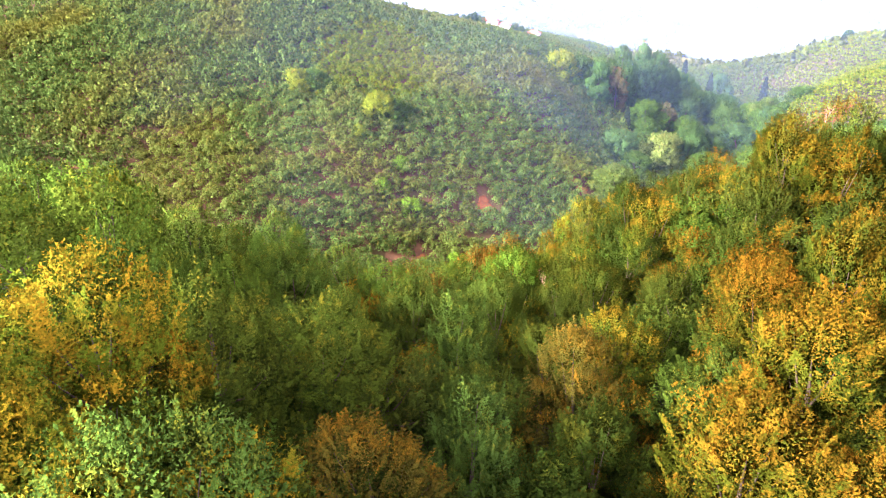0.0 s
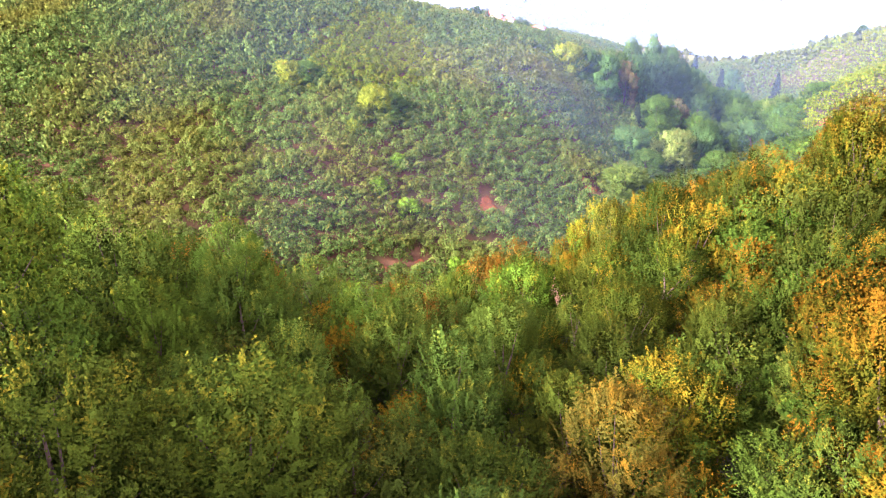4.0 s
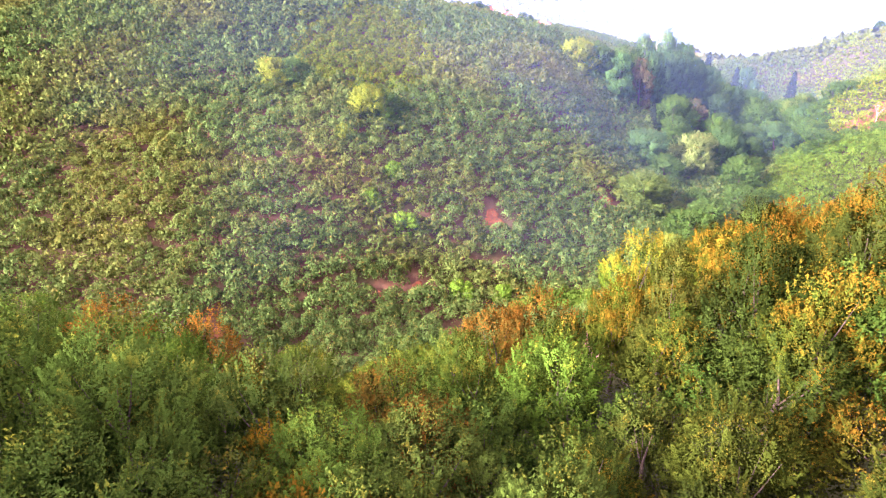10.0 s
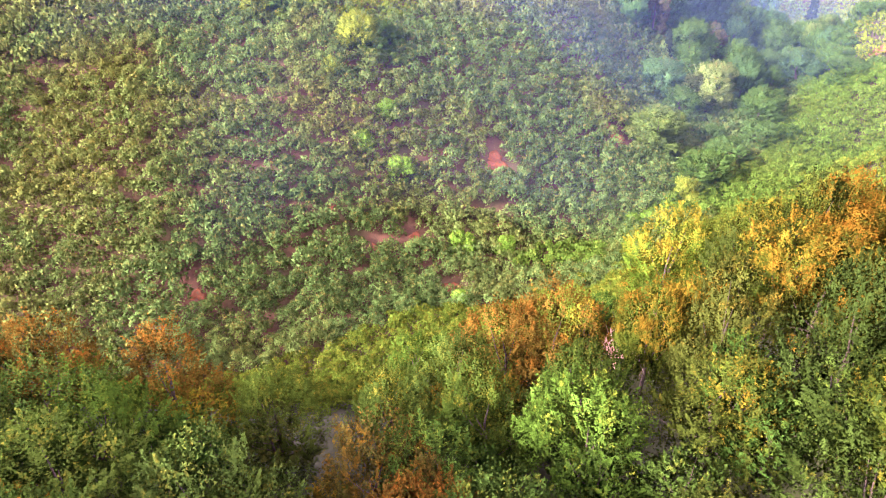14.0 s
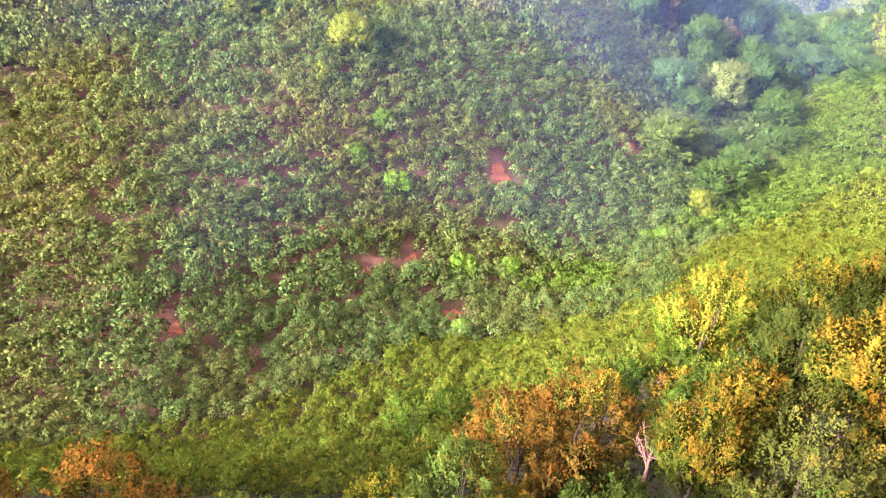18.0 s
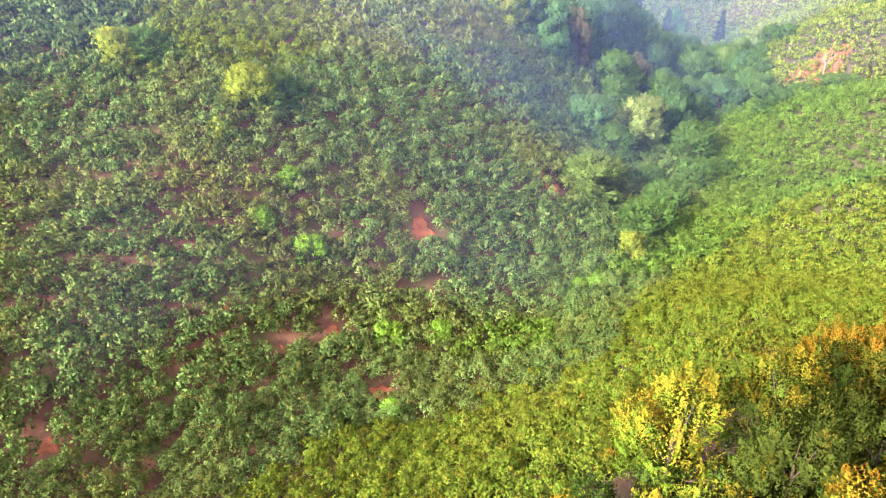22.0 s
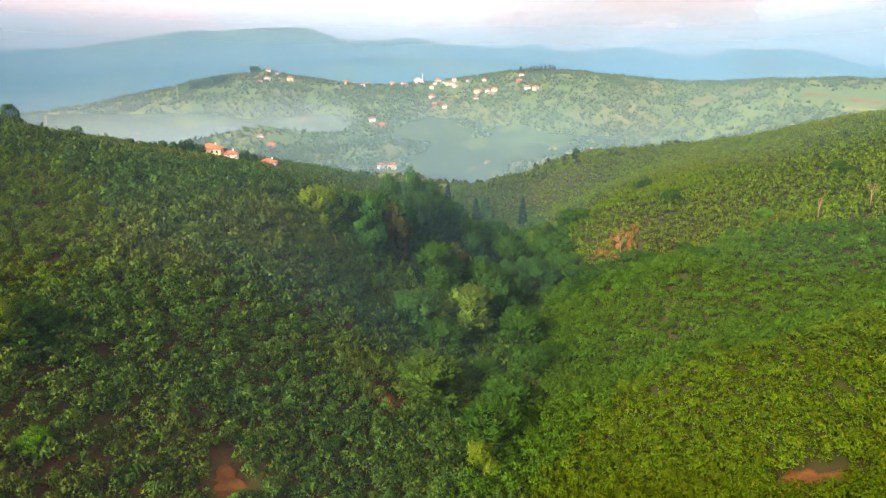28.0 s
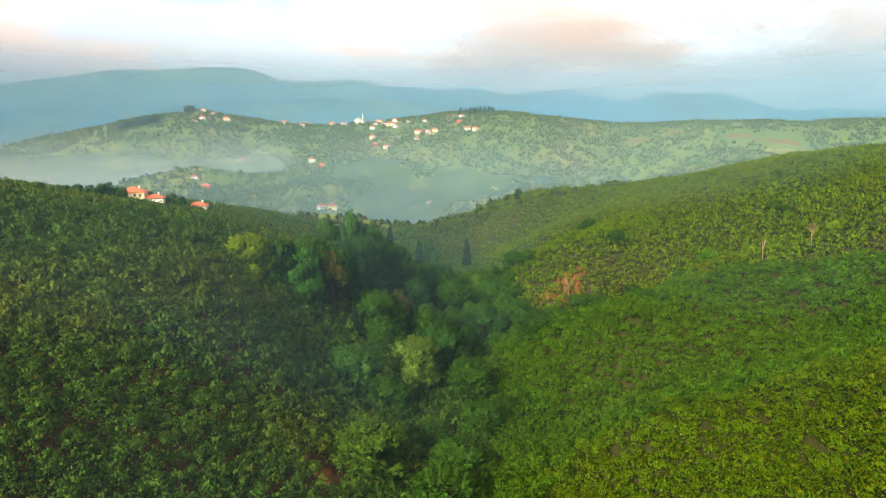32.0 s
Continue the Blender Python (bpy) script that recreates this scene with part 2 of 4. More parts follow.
# ---- the lie of the land: spot heights along streams, ridges and slopes ----
STREAM = [(-90, 112, -20), (-53, 120, -19.5), (-34, 126, -19), (-17, 134, -19), (0, 152, -19), (20, 164, -18.5), (37, 173, -18), (69, 192, -18),
          (90, 213, -17), (104, 234, -16), (127, 266, -16), (158, 316, -16), (204, 372, -16), (258, 477, -17), (300, 590, -20)]
LEFT_HILL = [(-49, 133, -11), (13, 186, -1), (-10, 176, -1), (-25, 191, 18), (-20, 204, 23), (-48, 215, 29), (49, 210, -4), (-8, 244, 31),
             (-20, 272, 43), (-37, 333, 53), (35, 248, 25), (-58, 304, 61), (-8, 367, 45), (47, 440, 32), (84, 460, 25), (135, 478, 13),
             (-124, 306, 62), (-150, 240, 50), (-110, 190, 26), (-90, 140, -6), (70, 300, 22), (100, 345, 14), (62, 250, 2), (30, 340, 38)]
RIGHT_SLOPE = [(15, 139, -14), (93, 141, 4), (70, 130, 8), (55, 147, 0), (112, 151, 5.5), (145, 180, 9), (118, 193, 0.5), (120, 211, -17), (140, 209, -15), (165, 205, -6), (192, 198, 6), (168, 262, 0), (198, 262, 7), (228, 254, 17), (145, 262, -1), (99, 183, -7), (99, 206, -13),
               (161, 240, 8), (174, 280, 3), (204, 244, 19), (209, 225, 22), (180, 291, 9), (190, 305, 16), (200, 330, 14), (250, 400, 8), (290, 480, 15), (318, 533, 23),
               (316, 430, 22), (340, 370, 40), (350, 338, 49), (360, 297, 57), (378, 265, 61), (262, 550, 3), (180, 150, 22), (260, 200, 45)]
WOODED_SPUR = [(28, 101, 14), (25, 76, 26), (30, 68, 31), (38, 62, 35), (25, 56, 27), (18, 54, 24), (18, 66, 23), (19, 37, 32), (14, 87, 12),
               (8, 92, 8), (-1, 55, 24), (5, 42, 25), (-9, 40, 29), (-16, 53, 29), (-22, 37, 37), (-9, 20, 38), (-8, 69, 18), (-18, 85, 12),
               (11, 29, 27), (8, 18, 25), (15, 13, 29), (0, 0, 36), (-5, 110, -6), (40, 112, 8), (48, 108, 12)]
SHOULDERS = [(0, -60, 50), (70, -20, 50), (-70, -20, 42), (-45, 60, 31), (-60, 95, 8), (80, 80, 32), (120, 110, 26)]
SPOTS = np.array(STREAM + [(x, y, z - 2.8) for x, y, z in LEFT_HILL + RIGHT_SLOPE] + WOODED_SPUR + SHOULDERS, float)  # the slopes were levelled over the bushes


def plate(r2):
    return 0.5 * r2 * np.log(r2 + 1e-9)


def plate_weights(p):
    n = len(p)
    q = p[:, :2] / 100
    k = plate(((q[:, None] - q[None]) ** 2).sum(2)) + np.eye(n) * 0.004
    a = np.c_[np.ones(n), q]
    return np.linalg.solve(np.block([[k, a], [a.T, np.zeros((3, 3))]]), np.r_[p[:, 2], 0, 0, 0])


PLATE = plate_weights(SPOTS)


def hash2(i, j):
    return np.modf(np.abs(np.sin(i * 127.1 + j * 311.7) * 43758.5453))[0]


def waves(x, y, size):
    """Smooth value noise, -1 to 1."""
    u, v = np.asarray(x, float) / size, np.asarray(y, float) / size
    i, j = np.floor(u), np.floor(v)
    f, g = u - i, v - j
    f, g = f * f * (3 - 2 * f), g * g * (3 - 2 * g)
    a = hash2(i, j) * (1 - f) + hash2(i + 1, j) * f
    b = hash2(i, j + 1) * (1 - f) + hash2(i + 1, j + 1) * f
    return (a * (1 - g) + b * g) * 2 - 1


def smooth(a, b, x):
    t = np.clip((x - a) / (b - a), 0, 1)
    return t * t * (3 - 2 * t)


# crest slopes (rise over run from the end of the walk) against compass bearing, for the village ridge and the ranges behind
VILLAGE = np.array([(-30, -0.02), (-10, -0.005), (-5, 0.010), (-1.1, 0.0268), (1, 0.0352), (3.1, 0.0437), (5.8, 0.0527), (8.5, 0.060), (10.8, 0.0525), (15.1, 0.0441), (19.1, 0.042), (23.1, 0.0449),
                    (26.1, 0.0528), (29.7, 0.0613), (33.7, 0.0609), (37.1, 0.0569), (41, 0.0494), (44.3, 0.0436), (48.8, 0.0416), (53, 0.041), (56.9, 0.0402), (61.1, 0.0419), (90, 0.04)])
SECOND = np.array([(-30, 0.05), (-5, 0.056), (5, 0.068), (12, 0.066), (18, 0.07), (25, 0.075), (32, 0.066), (38, 0.056), (40, 0.012), (46, 0.037), (50, 0.044),
                   (54, 0.037), (58, 0.041), (64, 0.046), (90, 0.05)])
RANGE = np.array([(-60, 0.08), (-8.2, 0.0817), (-4.7, 0.0828), (-1.2, 0.0955), (2.9, 0.1066), (7.8, 0.1197), (12.4, 0.1209), (18.2, 0.1124), (24.6, 0.105), (29.6, 0.099), (33.6, 0.0915),
                  (39.5, 0.0857), (44.2, 0.0797), (50.8, 0.0684), (56.8, 0.0574), (61, 0.0548), (120, 0.055)])


def far_height(x, y):
    dx, dy = x - 13, y - 97
    d = np.hypot(dx, dy)
    b = np.degrees(np.arctan2(dx, dy))
    floor = -25 - 30 * smooth(500, 1000, d) + 40 * smooth(2300, 3400, d)
    z = floor + 3 * waves(x, y, 130) * smooth(450, 900, d) + 1.5 * waves(x, y, 45) * smooth(450, 900, d)
    for crest, dist, wide, wild in ((VILLAGE, 1300, 380, 1.0), (SECOND, 2300, 420, 1.6), (RANGE, 4200, 700, 2.0)):
        top = 57 + np.interp(b, crest[:, 0], crest[:, 1]) * dist
        top = top + dist * 0.0065 * wild * (.7 * waves(x, y + dist, 520) + .7 * waves(x + dist, y, 230)) * (dist > 2000)
        dd = dist + 0.06 * dist * waves(b * 10, b * 0 + dist, 90)
        fall = np.exp(-((d - dd) / (wide * np.where(d < dd, 1.0, 0.55))) ** 2)
        spur = 1 + 0.34 * wild * waves(x + 900, y, 300) * (1 - fall) + 0.16 * wild * waves(x, y + 500, 130) * (1 - fall)
        z = np.maximum(z, floor + (top - floor) * fall * spur)
    fold = smooth(560, 760, d) * smooth(1330, 1180, d)
    return z + fold * (9 * waves(x + 40, y, 150) + 5 * waves(x, y + 90, 62) - 5)


def ground_z(x, y):
    x, y = np.asarray(x, float), np.asarray(y, float)
    shape = x.shape
    u, v = x.ravel() / 100, y.ravel() / 100
    near = PLATE[-3] + PLATE[-2] * u + PLATE[-1] * v
    for (sx, sy, _), w in zip(SPOTS, PLATE):
        near = near + w * plate((u - sx / 100) ** 2 + (v - sy / 100) ** 2)
    near = np.clip(near, -60, 120)
    xr, yr = x.ravel(), y.ravel()
    near = near + 0.7 * waves(xr, yr, 17)
    d = np.hypot((xr - 80) / 1.0, (yr - 230) / 1.15)
    w = smooth(300, 520, d)
    return (near * (1 - w) + far_height(xr, yr) * w).reshape(shape)


def gz(x, y):
    return float(ground_z(np.array([x]), np.array([y]))[0])


def spread(lo, a, b, hi, step, grow):
    mid = list(np.arange(a, b, step))
    out, s = [b], step
    while out[-1] < hi:
        s *= grow
        out.append(min(hi, out[-1] + s))
    back, s = [a], step
    while back[-1] > lo:
        s *= grow
        back.append(max(lo, back[-1] - s))
    return np.array(back[:0:-1] + mid + out)


def mesh_from(name, verts, faces, material, smooth_faces=False, soft=None, tones=None):
    """A mesh from arrays: verts n x 3, faces m x 3 or m x 4."""
    me = bpy.data.meshes.new(name)
    k = faces.shape[1]
    me.vertices.add(len(verts))
    me.vertices.foreach_set("co", np.ascontiguousarray(verts, dtype=np.float32).ravel())
    me.loops.add(faces.size)
    me.loops.foreach_set("vertex_index", faces.astype(np.int32).ravel())
    me.polygons.add(len(faces))
    me.polygons.foreach_set("loop_start", np.arange(0, faces.size, k, dtype=np.int32))
    if smooth_faces:
        me.polygons.foreach_set("use_smooth", np.ones(len(faces), dtype=bool))
    me.update(calc_edges=True)
    me.materials.append(material)
    if soft is not None:
        me.attributes.new("soft", "FLOAT_VECTOR", "POINT").data.foreach_set("vector", np.ascontiguousarray(soft, dtype=np.float32).ravel())
    if tones is not None:
        me.attributes.new("tone", "FLOAT", "POINT").data.foreach_set("value", tones)
    return me


xs, ys = spread(-4800, -110, 300, 4800, 4.0, 1.028), spread(-700, -30, 420, 4800, 4.0, 1.026)
gx, gy = np.meshgrid(xs, ys)
gv = np.stack([gx, gy, ground_z(gx, gy)], 2).reshape(-1, 3)
nx, ny = len(xs), len(ys)
ii = (np.arange(ny - 1)[:, None] * nx + np.arange(nx - 1)[None]).ravel()
ground = new("ground", mesh_from("ground", gv, np.stack([ii, ii + 1, ii + nx + 1, ii + nx], 1), M_GROUND, True))
tagged(ground, "hilly ground of red soil, leaf litter and far green pasture", "ground", kind="structure")

# ---- leaves and trees ----
def unit(v):
    return v / (np.linalg.norm(v, axis=-1, keepdims=True) + 1e-9)


def leaf_blades(c, along, up, length, width, soft=None):
    """Pointed leaves, one triangle each, at c, pointing along, facing up; soft: the outward direction of the leaf mass."""
    along = along / np.linalg.norm(along, axis=1)[:, None]
    side = np.cross(along, up)
    side /= np.linalg.norm(side, axis=1)[:, None] + 1e-9
    nor = np.cross(side, along)
    l, w = length[:, None], width[:, None]
    v = np.stack([c - along * l * 0.5 - side * w * 0.42, c + along * l * 0.62, c - along * l * 0.28 + side * w * 0.55 - nor * w * 0.1], 1)
    n = len(c)
    return v.reshape(-1, 3), np.arange(3 * n).reshape(n, 3), np.repeat(unit(up if soft is None else soft), 3, axis=0)


def tube(pts, radii, sides=6):
    """A tapered limb through pts: verts and quads."""
    pts = np.array(pts, float)
    d = np.gradient(pts, axis=0)
    d /= np.linalg.norm(d, axis=1)[:, None] + 1e-9
    ref = np.where(np.abs(d[:, 2:3]) > 0.9, np.array([[1.0, 0, 0]]), np.array([[0, 0, 1.0]]))
    a = np.cross(d, ref)
    a /= np.linalg.norm(a, axis=1)[:, None] + 1e-9
    b = np.cross(d, a)
    th = np.linspace(0, 2 * np.pi, sides, endpoint=False)
    r = np.array(radii)[:, None, None]
    v = pts[:, None] + r * (np.cos(th)[None, :, None] * a[:, None] + np.sin(th)[None, :, None] * b[:, None])
    n = len(pts)
    f = [(i * sides + j, i * sides + (j + 1) % sides, (i + 1) * sides + (j + 1) % sides, (i + 1) * sides + j) for i in range(n - 1) for j in range(sides)]
    return v.reshape(-1, 3), np.array(f)


def joined(parts):
    vs, fs, k = [], [], 0
    for v, f in parts:
        vs.append(v)
        fs.append(f + k)
        k += len(v)
    return np.concatenate(vs), np.concatenate(fs)


def outer(c, r, d, lobes, count):
    """Those of the directions d from the lobe (c, r) that look out of the crown first, count of them."""
    p = c + d * r
    inside = np.zeros(len(d), bool)
    for c2, r2 in lobes:
        inside |= (((p - c2) ** 2).sum(1) < (r2 * 0.9) ** 2) & (np.abs(c2 - c).sum() > 1e-6)
    return d[np.argsort(inside, kind="stable")][:count]


def round_crown(rng, height, radius, base, leaves, leaf, narrow=1.0):
    """A dense crown seen from afar: leaf clumps on the outer shells of many lobes, over a trunk."""
    trunk = tube([(0, 0, -1.5), (rng.normal(0, .1), rng.normal(0, .1), height * .35), (0, 0, height * .8)], [.022 * height, .017 * height, .03], 6)
    lobes = [(np.array([0, 0, height - radius * .42]), radius * .46)]
    for k in range(int(15 * max(1, height / (2.6 * radius)))):
        h = rng.uniform(0, 1)
        wide = radius * (0.66 - 0.30 * abs(h - .38) - .30 * max(0, h - .55)) * rng.uniform(.75, 1.12)
        a = k * 2.4 + rng.uniform(-.5, .5)
        lobes.append((np.array([math.cos(a) * wide * narrow, math.sin(a) * wide * narrow, base + radius * .3 + (height - base - radius * .75) * h]), radius * rng.uniform(.38, .54)))
    per, mid = leaves // len(lobes), np.array([0, 0, (height + base) * .45])
    cs, al, up, so = [], [], [], []
    for c, r in lobes:
        d = outer(c, r, unit(rng.normal(size=(per * 3, 3)) + np.array([0, 0, .3])), lobes, per)
        p = c + d * r * rng.uniform(.84, 1.1, (per, 1))
        cs.append(p)
        al.append(d * .5 + np.array([0, 0, .25]) + rng.normal(0, .6, (per, 3)))
        up.append(d * 1.2 + np.array([0, 0, .3]) + rng.normal(0, .28, (per, 3)))
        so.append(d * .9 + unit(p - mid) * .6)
    cs, al, up, so = (np.concatenate(q) for q in (cs, al, up, so))
    size = leaf * rng.uniform(.65, 1.4, len(cs))
    return trunk, leaf_blades(cs, al, up, size * 1.3, size * .95, so)


def broadleaf(rng, height, radius, base, sprays, leaves, leaf, lean=0.8):
    """Trunk and crown arrays of a broadleaved tree: fans of leaves along rising twigs that clothe a many-lobed crown."""
    trunk = [tube([(0, 0, -1.5), (rng.normal(0, .1), rng.normal(0, .1), height * .3), (rng.normal(0, .2), rng.normal(0, .2), height * .5), (rng.normal(0, .2), rng.normal(0, .2), height * .68)],
                  [.020 * height, .016 * height, .009 * height, .02], 7)]
    lobes = [(np.array([rng.normal(0, .3), rng.normal(0, .3), height - radius * .45]), radius * .48)]
    for k in range(15):
        h = rng.uniform(0, 1)
        wide = radius * (0.66 - 0.26 * abs(h - .38) - .32 * max(0, h - .52)) * rng.uniform(.7, 1.15)
        a = k * 2.4 + rng.uniform(-.5, .5)
        c = np.array([math.cos(a) * wide, math.sin(a) * wide, base + radius * .3 + (height - base - radius * .75) * h])
        lobes.append((c, radius * rng.uniform(.30, .46)))
        if k % 2:
            trunk.append(tube([(0, 0, height * .15 + .35 * c[2]), (c[0] * .5, c[1] * .5, c[2] * .75), (c[0], c[1], c[2])], [.007 * height, .005 * height, .02], 5))
    per = max(1, sprays // len(lobes))
    cs, al, up, so, big, tone = [], [], [], [], [], []
    mid = np.array([0, 0, (height + base) * 0.42])
    for c, r in lobes:
        d = outer(c, r, unit(rng.normal(size=(per * 3, 3)) + np.array([0, 0, .5])), lobes, per)
        tip = c + d * r * rng.uniform(0.88, 1.30, (per, 1))
        way = unit(.40 * d * np.array([1, 1, .5]) + .75 * unit(tip - np.array([0, 0, height * .10])) + np.array([0, 0, lean * .7]) + rng.normal(0, .15, (per, 3)))
        n, span = leaves, r * rng.uniform(0.75, 1.5, (per, 1, 1))
        face = unit(d + np.array([0, 0, .45]) + rng.normal(0, .32, (per, 3)))
        flat = unit(np.cross(way, face))
        s = (rng.integers(0, 7, (per, n, 1)) + .5) / 7
        side = rng.choice([-1.0, 1.0], (per, n, 1)) * (rng.uniform(0, 1, (per, n, 1)) > .14)
        run = rng.uniform(0.05, 1, (per, n, 1)) ** .8 * span * .36 * (1.12 - s)
        twig = way[:, None] * .68 + flat[:, None] * side * .74
        p = tip[:, None] - way[:, None] * span * (1 - s) + twig * run + rng.normal(0, leaf * .33, (per, n, 3))
        p[:, :, 2] -= (0.16 * run + .07 * span * s * s)[:, :, 0]
        cs.append(p.reshape(-1, 3))
        al.append((twig + flat[:, None] * side * .3 + rng.normal(0, .3, (per, n, 3))).reshape(-1, 3))
        up.append((face[:, None] + rng.normal(0, .3, (per, n, 3))).reshape(-1, 3))
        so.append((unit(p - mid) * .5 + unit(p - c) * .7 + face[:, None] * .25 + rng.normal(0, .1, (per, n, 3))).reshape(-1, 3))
        fill = per * n * 3 // 10
        big += [np.ones(per * n), np.full(fill, 1.05)]
        # inner fill leaves a little darker, crown shade put into their tone
        tone += [np.repeat(rng.uniform(-.30, .36, per), n), np.full(fill, -.1)]
        e = outer(c, r, unit(rng.normal(size=(fill * 2, 3)) + np.array([0, 0, .4])), lobes, fill)
        q = c + e * r * rng.uniform(.58, .88, (fill, 1))
        cs.append(q)
        al.append(e * .5 + np.array([0, 0, .3]) + rng.normal(0, .55, (fill, 3)))
        up.append(e + np.array([0, 0, .3]) + rng.normal(0, .35, (fill, 3)))
        so.append(e * .8 + unit(q - mid) * .5)
    cs, al, up, so = np.concatenate(cs), np.concatenate(al), np.concatenate(up), np.concatenate(so)
    size = leaf * rng.uniform(0.7, 1.3, len(cs)) * np.concatenate(big)
    return trunk[:7] if sprays > 320 else joined(trunk), (*leaf_blades(cs, al, up, size * 1.3, size * 0.9, so), np.repeat(np.concatenate(tone), 3).astype(np.float32))


def conifer(rng, height, radius, leaves, leaf):
    trunk = [tube([(0, 0, -1.5), (0, 0, height * .5), (0, 0, height * .97)], [.02 * height, .013 * height, .03], 6)]
    h = rng.uniform(0.06, 1.0, leaves) ** 1.1
    a = rng.uniform(0, 6.283, leaves)
    tier = 0.80 + 0.20 * np.cos(h * 46 + 0.6 * np.sin(a * 3))
    r = radius * (1 - h) ** 0.62 * tier * np.sqrt(rng.uniform(0.35, 1.05, leaves))
    c = np.stack([np.cos(a) * r, np.sin(a) * r, h * height - 0.22 * r], 1)
    al = np.stack([np.cos(a), np.sin(a), np.full(leaves, -0.25)], 1) + rng.normal(0, .3, (leaves, 3))
    up = np.stack([np.cos(a) * .4, np.sin(a) * .4, np.ones(leaves)], 1) + rng.normal(0, .4, (leaves, 3))
    s = leaf * rng.uniform(.7, 1.3, leaves)
    return joined(trunk), leaf_blades(c, al, up, s * 1.5, s * .7)


def bush(rng, radius, height, leaves, leaf):
    """A many-stemmed shrub: leaf clusters on the shells of several leaning lobes."""
    k = rng.integers(8, 11)
    a = np.arange(k) * 2.4 + rng.normal(0, .25, k)
    rr = radius * rng.uniform(.34, .72, k)
    rr[0] = 0.1
    lc = np.stack([np.cos(a) * rr, np.sin(a) * rr, height * (.90 - .58 * (rr / radius) ** 1.5) * rng.uniform(.76, 1.0, k) - .2 * radius], 1)
    which = rng.integers(0, k, leaves)
    d = unit(rng.normal(size=(leaves, 3)) + np.array([0, 0, .75]))
    lr = radius * rng.uniform(.28, .42, k)[which][:, None]
    c = lc[which] + d * lr * rng.uniform(.72, 1.12, (leaves, 1)) * np.array([1, 1, 1.1])
    c[:, 2] = np.maximum(c[:, 2], .2)
    al = d * .9 + np.array([0, 0, .15]) + rng.normal(0, .45, (leaves, 3))
    up = d * .9 + np.array([0, 0, .3]) + rng.normal(0, .35, (leaves, 3))
    s = leaf * rng.uniform(.65, 1.3, leaves)
    return leaf_blades(c, al, up, s * 1.25, s, d * .75 + unit(c - np.array([0, 0, height * .3])) * .6)


def as_tree(name, arrays, leaf_material, bark=None):
    limbs, (cv, cf, cn, *tones) = arrays
    limbs = limbs if isinstance(limbs, list) else [limbs]
    root = new(name)
    bole = new("trunk", mesh_from("trunk", *limbs[0], bark or M_BARK, True))
    crown = new("crown", mesh_from("crown", cv, cf, leaf_material, False, cn, *tones))
    bole.parent = crown.parent = root
    for v, f in limbs[1:]:
        limb = new("limb", mesh_from("limb", v, f, bark or M_BARK, True))
        limb.parent = bole
    return root


def set_colour(root, rgb):
    for ob in (root, *root.children_recursive):
        ob.color = (*rgb, 1)


RNG = np.random.default_rng(7)


def placed(proto, x, y, scale, wide=1.0, colour=(1, 1, 1), label="", category="tree", group="", sink=0.0, z=None):
    zz = (gz(x, y) if z is None else z) - sink
    ob = copy_thing(proto, pose(x, y, zz, 0, 0, RNG.uniform(0, 360)))
    ob.scale = (scale * wide, scale * wide, scale)
    set_colour(ob, colour)
    return tagged(ob, label, category, group)


def retire(protos):
    for p in protos:
        for o in (*p.children_recursive, p):
            bpy.data.objects.remove(o)


# ---- the wood on the near spur ----
def wood_edge(x):
    """The far edge of the wood, y against x."""
    return np.interp(x, [-120, -60, -34, -22, -14, -5, 2, 8, 18, 25, 36, 60, 90, 130], [80, 80, 86, 87, 83, 88, 95, 99, 106, 110, 117, 118, 112, 100])


def stand(material, sprays, leaves, leaf, count, name):
    return [as_tree(name, broadleaf(RNG, 12, RNG.uniform(4.6, 5.3), 1.0, sprays, leaves, leaf), material) for _ in range(count)]


NEAR = {"g": stand(M_BEECH, 430, 100, 0.088, 3, "beech_tree"), "y": stand(M_GOLD, 430, 100, 0.088, 2, "hornbeam_tree"), "b": stand(M_BROWN, 430, 100, 0.086, 1, "beech_tree"), "l": stand(M_LIME, 430, 100, 0.088, 2, "hornbeam_tree")}
MID = {"g": stand(M_BEECH, 330, 52, 0.122, 4, "beech_tree"), "y": stand(M_GOLD, 330, 52, 0.122, 3, "hornbeam_tree"), "b": stand(M_BROWN, 330, 52, 0.122, 2, "beech_tree"), "l": stand(M_LIME, 330, 52, 0.122, 2, "hornbeam_tree")}
OUTER = {"g": stand(M_BEECH, 260, 20, 0.205, 3, "beech_tree"), "y": stand(M_GOLD, 260, 20, 0.205, 2, "hornbeam_tree"), "b": stand(M_BROWN, 260, 20, 0.205, 1, "beech_tree"), "l": stand(M_LIME, 260, 20, 0.205, 2, "hornbeam_tree")}
LABELS = {"g": ("green beech tree with a dense rounded crown in the wood", "beeches of the wood"),
          "y": ("hornbeam turning golden yellow in early autumn light", "hornbeams of the wood"),
          "l": ("hornbeam with pale yellow-green leaves at the near wood", "pale hornbeams of the wood"),
          "b": ("beech with rusty brown autumn leaves among green trees", "rusty beeches of the wood")}


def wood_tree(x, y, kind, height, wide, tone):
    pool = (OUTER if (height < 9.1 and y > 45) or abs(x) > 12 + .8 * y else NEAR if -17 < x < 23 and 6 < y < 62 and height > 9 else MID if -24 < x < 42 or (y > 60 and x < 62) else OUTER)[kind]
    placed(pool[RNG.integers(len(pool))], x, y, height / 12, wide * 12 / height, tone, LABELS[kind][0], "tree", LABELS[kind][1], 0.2)


